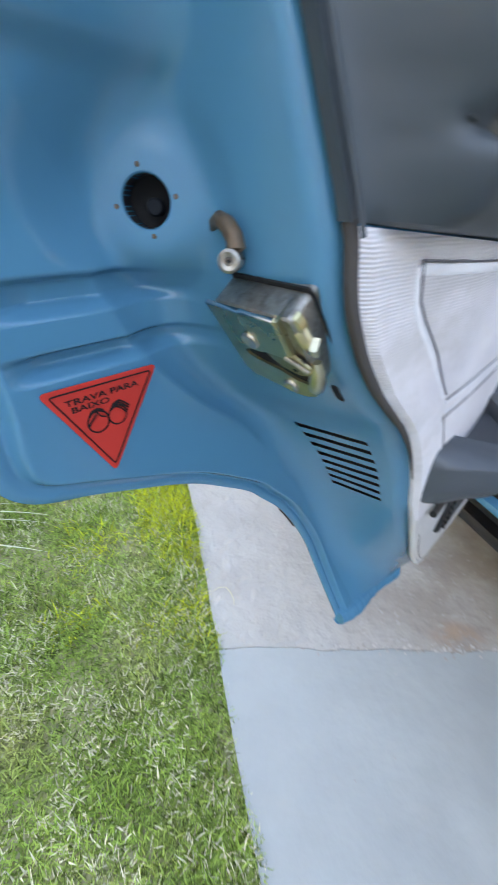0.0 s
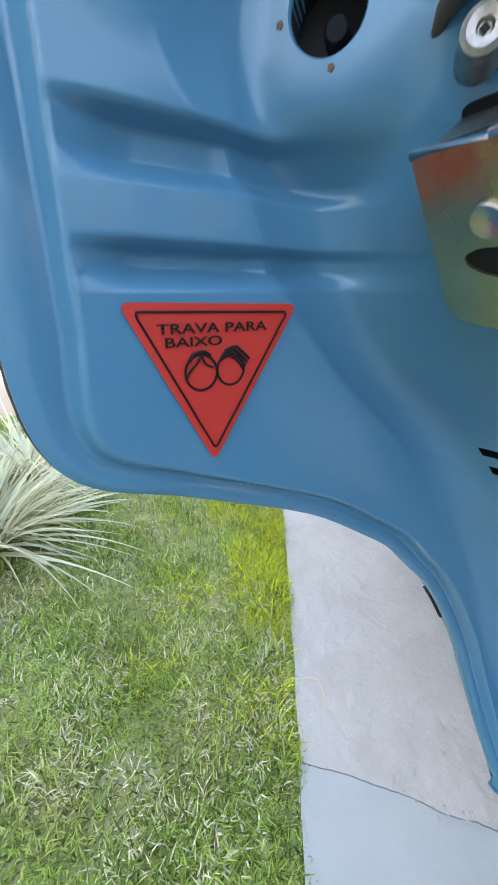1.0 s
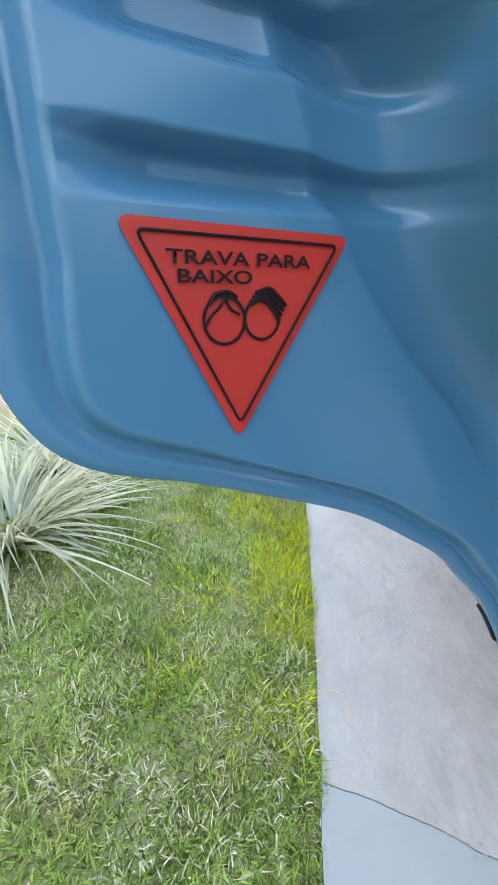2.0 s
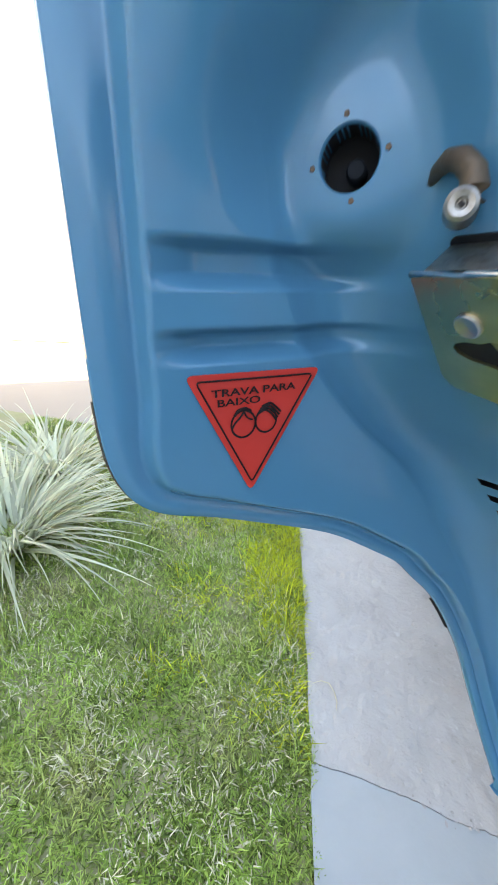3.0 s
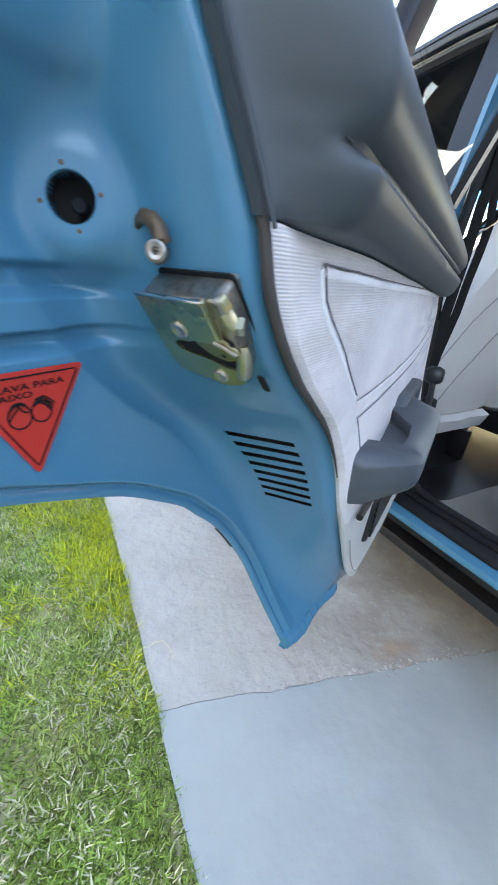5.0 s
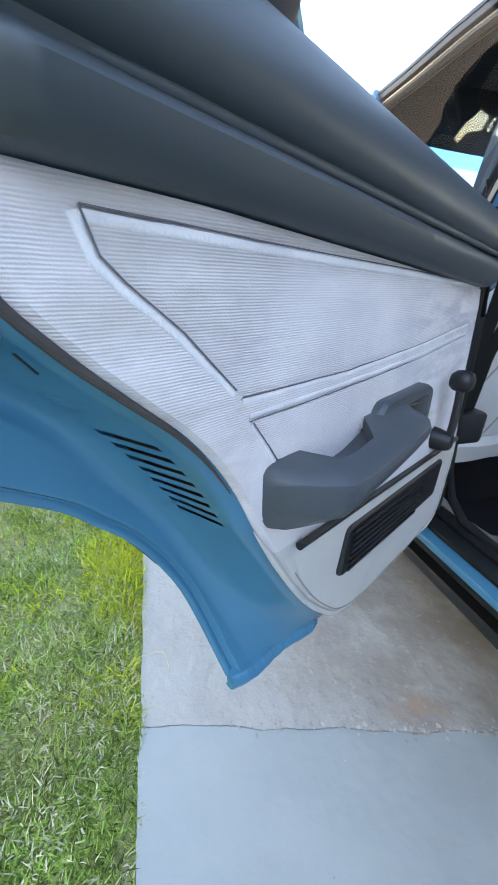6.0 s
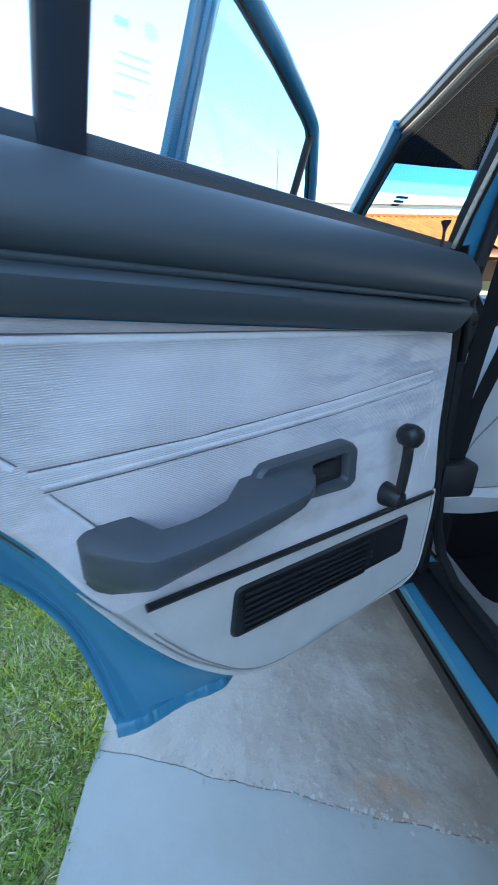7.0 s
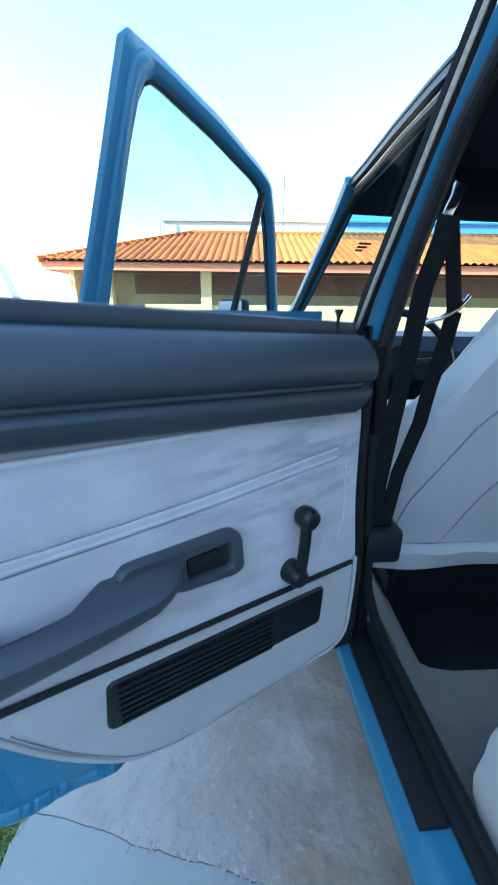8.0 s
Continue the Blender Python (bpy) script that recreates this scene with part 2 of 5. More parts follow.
WHITE = material("white_render", (0.50, 0.49, 0.47), rough=0.9, vary=0.04, scale=0.8, grain=0.3, grain_scale=40)
LIMEWASH = material("limewashed_render", (0.60, 0.55, 0.47), rough=0.9, vary=0.04, scale=0.8, grain=0.3, grain_scale=40)
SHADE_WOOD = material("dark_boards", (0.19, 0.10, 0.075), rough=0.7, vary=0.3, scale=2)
PAVING = material("pale_paving", (0.40, 0.325, 0.25), rough=0.85, vary=0.12, scale=1.5, grain=0.4, grain_scale=40)
MARK = glass("etched_mark", (0.78, 0.83, 0.87), 0.4)
GLASS_DOOR = glass("clear_glass", (0.88, 0.92, 0.95))
GLASS_TINT = glass("green_tint_glass", (0.56, 0.70, 0.77))
GLASS_BAND = glass("blue_tint_glass", (0.08, 0.32, 0.80))
GLASS_BAND_PALE = glass("pale_blue_tint_glass", (0.22, 0.46, 0.76))
GREY_WALL = material("grey_cement_render", (0.13, 0.132, 0.135), rough=0.95, vary=0.15, scale=1)
DARK_WALL = material("pale_render", (0.62, 0.615, 0.60), rough=0.9, vary=0.15, scale=1, grain=0.3, grain_scale=30)
MIRROR = material("mirror_silver", (0.9, 0.9, 0.9), rough=0.03, metal=1.0, vary=0.0, rough_vary=0.0)

# ---------------------------------------------------------------- mesh helpers


def part(name, bm, mat, parent=None, label="", m=None, angle=35):
    me = bpy.data.meshes.new(name)
    bmesh.ops.recalc_face_normals(bm, faces=bm.faces)
    bm.to_mesh(me)
    bm.free()
    for k in (mat if isinstance(mat, (list, tuple)) else [mat]):
        me.materials.append(k)
    me.polygons.foreach_set("use_smooth", [True] * len(me.polygons))
    me.set_sharp_from_angle(angle=radians(angle))
    ob = new(name, me)
    if parent:
        ob.parent = parent
    if m is not None:
        ob.matrix_basis = m
    return tagged(ob, label) if label else ob


def grid(rows, keep=None, closed=False, bm=None):
    """Quads through rows of points; keep(i, j) says which stay."""
    bm = bm or bmesh.new()
    vs = [[bm.verts.new(p) for p in r] for r in rows]
    n = len(rows[0])
    for i in range(len(rows) - 1):
        for j in range(n if closed else n - 1):
            if keep is None or keep(i, j):
                k = (j + 1) % n
                bm.faces.new((vs[i][j], vs[i][k], vs[i + 1][k], vs[i + 1][j]))
    return bm


def caps(bm, rows_closed=True):
    bmesh.ops.holes_fill(bm, edges=[e for e in bm.edges if e.is_boundary])
    return bm


def loft(rings, cap=True):
    bm = grid(rings, closed=True)
    return caps(bm) if cap else bm


def box(x0, x1, y0, y1, z0, z1, bevel=0.0, seg=2, bm=None):
    bm = bm or bmesh.new()
    got = bmesh.ops.create_cube(bm, size=1.0, matrix=Matrix.Translation(((x0 + x1) / 2, (y0 + y1) / 2, (z0 + z1) / 2)) @ Matrix.Diagonal((x1 - x0, y1 - y0, z1 - z0, 1)))
    if bevel:
        es = list({e for v in got["verts"] for e in v.link_edges})
        bmesh.ops.bevel(bm, geom=es, offset=bevel, segments=seg, affect="EDGES", profile=0.5)
    return bm


def tube(path, radius, n=12, flat=1.0, up=(0, 0, 1), bm=None, cap=True):
    """A rod along a path; radius may be a list; flat squeezes it across up."""
    pts = [Vector(p) for p in path]
    rings = []
    for i, p in enumerate(pts):
        a, b = pts[max(0, i - 1)], pts[min(len(pts) - 1, i + 1)]
        t = (b - a).normalized()
        u = Vector(up)
        side = t.cross(u)
        if side.length < 1e-4:
            side = t.cross(Vector((1, 0, 0)))
        side.normalize()
        u = side.cross(t).normalized()
        r = radius[i] if isinstance(radius, (list, tuple)) else radius
        rings.append([p + side * (r * math.cos(q)) + u * (r * flat * math.sin(q)) for q in (k * math.tau / n for k in range(n))])
    bm = grid(rings, closed=True, bm=bm)
    return caps(bm) if cap else bm


def bar(path, w, h, side=(1, 0, 0), bevel=0.3, bm=None):
    """A rounded-rectangle bar along a path: w along side, h across it."""
    pts = [Vector(p) for p in path]
    rings = []
    b = bevel * min(w, h)
    for i, p in enumerate(pts):
        t = (pts[min(len(pts) - 1, i + 1)] - pts[max(0, i - 1)]).normalized()
        s = Vector(side)
        s = (s - t * s.dot(t)).normalized()
        u = t.cross(s)
        ring = []
        for sx, sy in ((1, 1), (-1, 1), (-1, -1), (1, -1)):
            cx, cy = sx * (w / 2 - b), sy * (h / 2 - b)
            a0 = math.atan2(sy, sx)
            for q in (-45, 0, 45):
                ring.append(p + s * (cx + b * math.cos(a0 + radians(q))) + u * (cy + b * math.sin(a0 + radians(q))))
        rings.append(ring)
    bm = grid(rings, closed=True, bm=bm)
    return caps(bm)


def lathe(profile, n=24, m=Matrix.Identity(4), bm=None):
    """Turn (radius, height) pairs round z, then place by m."""
    rings = [[m @ Vector((r * math.cos(k * math.tau / n), r * math.sin(k * math.tau / n), h)) for k in range(n)] for r, h in profile]
    return grid(rings, closed=True, bm=bm)


def plate(outline, place, thick, bevel=0.0, bm=None):
    """A slab: the 2D outline goes through place(x, y, h) at h = 0 and h = thick."""
    bm = bm or bmesh.new()
    n = len(outline)
    lo = [bm.verts.new(place(x, y, 0)) for x, y in outline]
    if bevel:
        cx, cy = sum(p[0] for p in outline) / n, sum(p[1] for p in outline) / n
        mid = [bm.verts.new(place(x, y, thick - bevel)) for x, y in outline]
        hi = []
        for i, (x, y) in enumerate(outline):
            (ax, ay), (bx, by) = outline[i - 1], outline[(i + 1) % n]
            tx, ty = bx - ax, by - ay
            k = math.hypot(tx, ty) or 1
            nx, ny = -ty / k, tx / k
            if (cx - x) * nx + (cy - y) * ny < 0:
                nx, ny = -nx, -ny
            hi.append(bm.verts.new(place(x + nx * bevel, y + ny * bevel, thick)))
        layers = (lo, mid, hi)
    else:
        layers = (lo, [bm.verts.new(place(x, y, thick)) for x, y in outline])
    for a, b in zip(layers, layers[1:]):
        for i in range(n):
            bm.faces.new((a[i], a[(i + 1) % n], b[(i + 1) % n], b[i]))
    bm.faces.new(layers[0][::-1])
    bm.faces.new(layers[-1])
    return bm


def rounded(pts, r, n=5):
    """A polygon with its corners rounded."""
    out = []
    for i, p in enumerate(pts):
        p, a, b = Vector(p), Vector(pts[i - 1]), Vector(pts[(i + 1) % len(pts)])
        rr = min(r, (a - p).length * 0.45, (b - p).length * 0.45)
        q0, q1 = p + (a - p).normalized() * rr, p + (b - p).normalized() * rr
        for k in range(n + 1):
            t = k / n
            v = q0 * (1 - t) ** 2 + p * 2 * t * (1 - t) + q1 * t * t
            out.append((v.x, v.y))
    return out


def interp(x, xs, ys):
    return float(np.interp(x, xs, ys))


def curve(xs, ys):
    """A smooth function through the points that never overshoots them."""
    xs, ys = np.array(xs, float), np.array(ys, float)
    h = np.diff(xs)
    d = np.diff(ys) / h
    m = np.zeros(len(xs))
    m[0], m[-1] = d[0], d[-1]
    for i in range(1, len(xs) - 1):
        if d[i - 1] * d[i] > 0:
            w1, w2 = 2 * h[i] + h[i - 1], h[i] + 2 * h[i - 1]
            m[i] = (w1 + w2) / (w1 / d[i - 1] + w2 / d[i])

    def at(x):
        if x <= xs[0]:
            return float(ys[0])
        if x >= xs[-1]:
            return float(ys[-1])
        i = int(np.searchsorted(xs, x)) - 1
        t = (x - xs[i]) / h[i]
        return float((1 + 2 * t) * (1 - t) ** 2 * ys[i] + t * (1 - t) ** 2 * h[i] * m[i] + t * t * (3 - 2 * t) * ys[i + 1] + t * t * (t - 1) * h[i] * m[i + 1])
    return at


def smooth(x, a, b):
    t = min(1, max(0, (x - a) / (b - a)))
    return t * t * (3 - 2 * t)


# ---------------------------------------------------------------- the car and its frames of reference
# Car: x to its right, y forward, from the rear door's hinge.  Door: x towards the hinge, y outward, z up.
CAR = Matrix.Translation((0.506, 0.816, 0)) @ Matrix.Rotation(radians(17.45), 4, "Z")
DOOR = Matrix.Rotation(radians(48.0), 4, "Z")
FRONT_DOOR = Matrix.Translation((0.0, 1.0, 0)) @ Matrix.Rotation(radians(-34.0), 4, "Z")

car = new("car")
car.matrix_basis = CAR
tagged(car, "sky blue older four-door car with its doors open", "car")


def D(s, d, z):
    return (s, -d, z)


# outlines of the rear door, by height
skin = curve([.36, .40, .45, .50, .60, .72, .80, 1.0], [-.148, -.168, -.192, -.210, -.230, -.242, -.245, -.250])


def trim_depth(z, s=None):
    if s is None:
        s = trim_edge(z)
    flat = -.110 - max(0, z - .58) * .055 - .012 * smooth(s, .55, .95) * smooth(z, .5, .7)
    edge_d = interp(z, [.40, .55, .687, .76, .79, .868, .94, .97], [-.114, -.114, -.119, -.123, -.130, -.1375, -.1565, -.164])
    return edge_d + (flat - edge_d) * smooth(s, trim_edge(z) + .01, trim_edge(z) + .14)


ARCH = [(.381, .362), (.40, .359), (.45, .351), (.505, .338), (.560, .313), (.605, .283), (.631, .258), (.646, .245), (.672, .210), (.695, .175), (.707, .149), (.7175, .124), (.728, .099), (.732, .085), (.739, .070), (.747, .063), (.757, .0585), (.778, .056), (.80, .0555), (.97, .058)]


def evened(pairs, step=.002, width=4):
    """The line through (z, s) pairs, evened out along its length, as s by z."""
    f = curve([a for a, b in pairs], [b for a, b in pairs])
    zs = np.linspace(pairs[0][0], pairs[-1][0], 3000)
    p = np.stack([zs, [f(z) for z in zs]], 1)
    run = np.concatenate([[0], np.cumsum(np.linalg.norm(np.diff(p, axis=0), axis=1))])
    u = np.arange(0, run[-1], step)
    q = np.stack([np.interp(u, run, p[:, 0]), np.interp(u, run, p[:, 1])], 1)
    k = np.exp(-.5 * (np.arange(-3 * width, 3 * width + 1) / width) ** 2)
    wide = np.concatenate([2 * q[:1] - q[3 * width:0:-1], q, 2 * q[-1:] - q[-2:-3 * width - 2:-1]])
    q = np.stack([np.convolve(wide[:, c], k / k.sum(), "valid") for c in (0, 1)], 1)
    order = np.argsort(q[:, 0])
    return lambda z: float(np.interp(z, q[order, 0], q[order, 1]))


arch = evened(ARCH)


valley = curve([.381, .40, .50, .62, .68, .73, .77, .807, .86, .97], [.402, .399, .372, .326, .288, .250, .207, .179, .164, .150])


trim_edge = curve([.372, .378, .384, .391, .40, .415, .457, .504, .547, .593, .633, .679, .717, .742, .767, .797, .819, .847, .868, .97], [.86, .78, .68, .585, .545, .514, .468, .429, .400, .372, .348, .325, .301, .280, .253, .222, .203, .188, .184, .155])


trim_right = curve([.372, .376, .385, .40, .43, .84, .9], [.865, .893, .910, .920, .925, .930, .932])


def seg_dist(x, y, pts):
    best = 9
    for (ax, ay), (bx, by) in zip(pts, pts[1:]):
        vx, vy = bx - ax, by - ay
        t = max(0, min(1, ((x - ax) * vx + (y - ay) * vy) / (vx * vx + vy * vy)))
        best = min(best, math.hypot(x - ax - t * vx, y - ay - t * vy))
    return best


SLITS = [.7225 - .0122 * k for k in range(8)]
OUTLINE = [(arch(z), z) for z in np.concatenate([np.linspace(.381, .728, 70), np.linspace(.7295, .80, 40), [.97, 1.05]])]


def channel(z, top, low):
    """A pressed channel: a steep wall under its upper edge, a floor that climbs back to the lower one."""
    return smooth(top - z, 0, .0048) * (1 - smooth(top - z, top - low - .0075, top - low))


def overhang(z):
    """How far the sheet leans inward over the lock as it climbs to the window frame; the steep top is an unseen shelf
    added to shade it.
    """
    return .029 * smooth(z, .858, .965) + .100 * smooth(z, .955, 1.000)


def shell_relief(s, z):
    """Pressed relief of the sheet behind the lock: rim, step, two channels, hollow by the lock face, a boss high up."""
    e = seg_dist(s, z, OUTLINE)
    w = interp(z, [.735, .79], [.0085, .0165])
    r = .0016 * math.sin(math.pi * min(1, e / w)) + .0090 * smooth(e, w, w + .0060)
    sv = valley(z)
    left, fade = smooth(s, .074, .100), 1 - smooth(s, sv - .046, sv - .012)
    r -= .0085 * left * fade * (channel(z, .8490, .8300) + channel(z, .8178, .8025))
    inner = smooth(e, .012, .040)
    r += overhang(z) * inner
    q = math.hypot(max(0, abs(s - .101) - .009), max(0, .930 - z))
    r += .0050 * (1 - smooth(q, .008, .017)) * smooth(e, .020, .030)
    return r


def rear_door_shell():
    zs = set(np.linspace(.392, 1.03, 256).tolist()) | set(np.linspace(.7281, .80, 60).tolist()) | set(np.linspace(.8005, .852, 60).tolist())
    for z in SLITS:
        zs = {q for q in zs if not (z - .0048 < q < z + .0048)} | {z - .0038, z - .0026, z + .0026, z + .0038}
    zs = sorted(zs)
    rows, nf, nl = [], 84, 40
    for z in zs:
        so, do, sv, sp = arch(z), skin(z), valley(z), trim_edge(z)
        sv = max(sv, so + .006)
        fil = interp(z, [.4, .6, .72, .80, .87, .97], [.010, .018, .026, .033, .042, .070])
        s1 = max(sv - fil, so + .004)
        sc, dc = max(sp - .0075, sv + .004), trim_depth(z) - .010
        row = [D(so + .004, do - .010, z), D(so + .0008, do - .008, z), D(so - .0006, do - .004, z)]
        for k in range(nf + 1):
            s = so + (s1 - so) * (k / nf) ** 1.25
            row.append(D(s, do + shell_relief(s, z), z))
        a = Vector((s1, do + shell_relief(s1, z)))
        hollow = .021 * smooth(z, .67, .76) * (1 - smooth(z, .88, .97))
        c1, e = Vector((sv + .003, a.y + .002 - hollow)), Vector((sc, dc))
        m1 = c1.lerp(e, .36)
        for k in range(1, 17):
            t = k / 16
            p = a * (1 - t) ** 2 + c1 * 2 * t * (1 - t) + m1 * t * t
            row.append(D(p.x, p.y, z))
        m2 = e.lerp(c1, .10)
        for k in range(1, nl + 1):
            p = m1.lerp(m2, k / nl)
            row.append(D(p.x, p.y, z))
        far = Vector((sp + .012, trim_depth(z) - .007))
        for k in range(1, 6):
            t = k / 5
            p = m2 * (1 - t) ** 2 + e * 2 * t * (1 - t) + far * t * t
            row.append(D(p.x, p.y, z))
        rows.append(row)
    first = 3 + nf + 1 + 16

    def keep(i, j):
        zm = (zs[i] + zs[i + 1]) / 2
        for k, z in enumerate(SLITS):
            if abs(zm - z) < .0025 and first - 3 <= j < first + nl - 9:
                return False
        return True
    bm = grid(rows, keep)
    inv = HOLE.inverted()
    gone = set()
    for v in bm.verts:
        p = inv @ v.co
        r = math.hypot(p.x, p.y)
        if r < .042 and abs(p.z) < .05:
            k = 1 - smooth(r, .0170, .042)
            p.z *= 1 - k
            if r < .0106:
                gone.add(v)
            elif r < .0130:
                p.x, p.y, p.z = p.x / r * .0114, p.y / r * .0114, 0
            v.co = HOLE @ p
    bmesh.ops.delete(bm, geom=list(gone), context="VERTS")
    return bm


HOLE_FACE = Vector((-.74, -.67, .02)).normalized()
HOLE = Matrix.Translation(D(.1520, -.2280, .8755)) @ HOLE_FACE.to_track_quat("Z", "Y").to_matrix().to_4x4()
rear_door = part("rear_door", rear_door_shell(), PAINT, car, "open sky blue rear door seen from its lock side", CAR.inverted() @ DOOR, 75)

# black sheet that gives the shade behind the vent slits and behind the trim
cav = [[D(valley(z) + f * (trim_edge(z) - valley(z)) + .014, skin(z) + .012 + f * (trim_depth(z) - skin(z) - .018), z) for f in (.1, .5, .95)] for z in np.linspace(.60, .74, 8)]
part("vent_shade", grid(cav), RUBBER, rear_door, "black sheet standing in for the shade behind the vent slits")

# outer skin and bottom fold
rows = []
for z in np.linspace(.372, .97, 70):
    so = arch(max(z, .381)) + .003
    rows.append([D(so + (.945 - so) * k / 30, skin(z) - .0105 - .016 * math.sin(math.pi * k / 30) ** .7, z) for k in range(31)])
part("outer_skin", grid(rows), PAINT, rear_door)
rows = []
for k in range(160):
    s = .361 + (.935 - .361) * k / 159
    dl = interp(s, [.361, .372, .575, .935], [skin(.39) + .002, skin(.39) + .010, -.125, -.118])
    rows.append([D(s, skin(.376) - .012, .376), D(s, skin(.378) - .005, .3735), D(s, skin(.38) + .001, .3755), D(s, skin(.385) + .003, .385), D(s, (dl + skin(.385)) / 2 + .001, .389), D(s, dl, .3925)])
rows = [[(x + .0012 * noise.noise((x * 60, j, 1)), y + .0022 * noise.noise((x * 45, j * .7, 2)), z + (.0020 * noise.noise((x * 55, j * .8, 4)) if j < 5 else 0)) for j, (x, y, z) in enumerate(r)] for r in rows]
part("bottom_fold", grid(rows), PAINT, rear_door, "crumpled painted fold along the lower edge")
foot = [(arch(.392) + .001, skin(.392) + .004), (valley(.392) - .004, skin(.392) + .013), (.44, -.150), (.49, -.140), (.530, trim_depth(.392) - .024)]
foot_d = curve([a for a, b in foot], [b for a, b in foot])
rings = []
for k in range(120):
    s = foot[0][0] + (foot[-1][0] - foot[0][0]) * k / 119
    d = foot_d(s) - .012 * smooth(k, 95, 119) + .0016 * noise.noise((s * 60, 3, 0))
    lift = .0042 * noise.noise((s * 75, 0, 9)) + .0022 * noise.noise((s * 190, 0, 4))
    rings.append([D(s, d - .008, .3985), D(s - .001, d + .0015, .3975 + lift * .5), D(s - .002, d + .0060, .3930 + lift), D(s - .0025, d + .0085, .3860 + lift * .6), D(s - .0015, d + .0060, .3800), D(s, d - .006, .3785)])
part("bottom_flange", loft(rings), PAINT, rear_door, "crumpled painted flange at the foot of the door")
part("chipped_edge", tube([D(arch(z) - .0008, skin(z) - .0045, z) for z in np.linspace(.7335, .790, 24)], [.0004 + .0007 * abs(noise.noise((k * .9, 0, 0))) for k in range(24)], 6), RUST, rear_door, "dark chipped paint on the lip")
# front edge of the door
rows = [[D(.945, skin(z) - .010, z), D(.950, -.19, z), D(.946, -.15, z), D(.934, trim_depth(z, 1) - .004, z)] for z in np.linspace(.376, .95, 20)]
part("hinge_edge", grid(rows), RUBBER, rear_door, "black edge and seal on the hinge side")
part("edge_seal", tube([D(.940, trim_depth(z, 1) - .008, z) for z in np.linspace(.385, .93, 16)], .010, 8), RUBBER, rear_door)

# rubber strip on the arch lip
part("arch_strip", bar([D(arch(z) - .0005, skin(z) - .007, z) for z in np.linspace(.555, .592, 8)], .003, .0016, side=(0, 1, 0)), RUBBER, rear_door)

# --- trim panel
STITCH = [
    [(.239, .857), (.357, .851), (.836, .836), (.912, .834)],
    [(.239, .857), (.245, .838), (.256, .827), (.287, .802), (.329, .758)],
    [(.329, .758), (.468, .757), (.66, .764), (.905, .777)],
    [(.336, .739), (.498, .742), (.66, .746), (.902, .756)],
    [(.340, .737), (.356, .715), (.374, .690)],
    [(.890, .750), (.893, .70), (.890, .645), (.872, .612)],
    [(.40, .583), (.418, .545), (.433, .514), (.467, .461), (.495, .434)],
]


def trim_relief(s, z):
    r = 0
    for line in STITCH:
        e = seg_dist(s, z, line)
        r += -.0012 * (1 - smooth(e, .0010, .0040))
    return r


def bar_line(s):
    return .601 - .075 * (s - .40)


def trim_grid(upper):
    zs = [z for z in np.concatenate([np.linspace(.3735, .40, 14), np.linspace(.403, .874, 190)])]
    n = 210
    rows = []
    for z in zs:
        a, b = trim_edge(z) + .003, trim_right(z)
        row = [D(a + .001, trim_depth(z) - .009, z)]
        for k in range(n + 1):
            s = a + (b - a) * k / n
            edge = min(s - a, b - s, (z - .3735) * 1.5 + .0)
            top = .8705 - .036 * (s - .20) / .58
            zz = z if z < .80 else .80 + (z - .80) * (top - .80) / .074
            d = trim_depth(z, s) - .005 * (1 - smooth(edge, 0, .006)) + trim_relief(s, zz)
            row.append(D(s, d, zz))
        row.append(D(b + .001, trim_depth(z, b) - .009, z))
        rows.append(row)

    def keep(i, j):
        s, z = rows[i][min(j, n)][0], (zs[i] + zs[i + 1]) / 2
        return (z >= bar_line(s)) == upper
    bm = grid(rows, keep)
    bmesh.ops.delete(bm, geom=[v for v in bm.verts if not v.link_faces], context="VERTS")
    return bm


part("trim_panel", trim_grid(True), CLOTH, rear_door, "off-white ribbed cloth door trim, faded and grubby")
part("lower_trim", trim_grid(False), VINYL, rear_door, "pale smooth vinyl lower door trim")
edge = [D(trim_edge(z) - .0008, trim_depth(z) - .0050, z) for z in np.linspace(.685, .873, 50)]
part("trim_piping", tube(edge, [.0006 + .0024 * min(1, k / 28) for k in range(50)], 8), material("worn_edging", (0.065, 0.056, 0.052), rough=0.9, vary=0.3, scale=60), rear_door, "grubby grey edging of the trim")
edge = [D(trim_edge(z), trim_depth(z) - .003, z) for z in np.linspace(.64, .376, 70)] + [D(trim_right(z), trim_depth(z, 1) - .003, z) for z in np.linspace(.3735, .56, 30)]
part("edge_bead", tube(edge, [.0035 * min(1, .1 + k / 14) for k in range(len(edge))], 8), VINYL, rear_door)

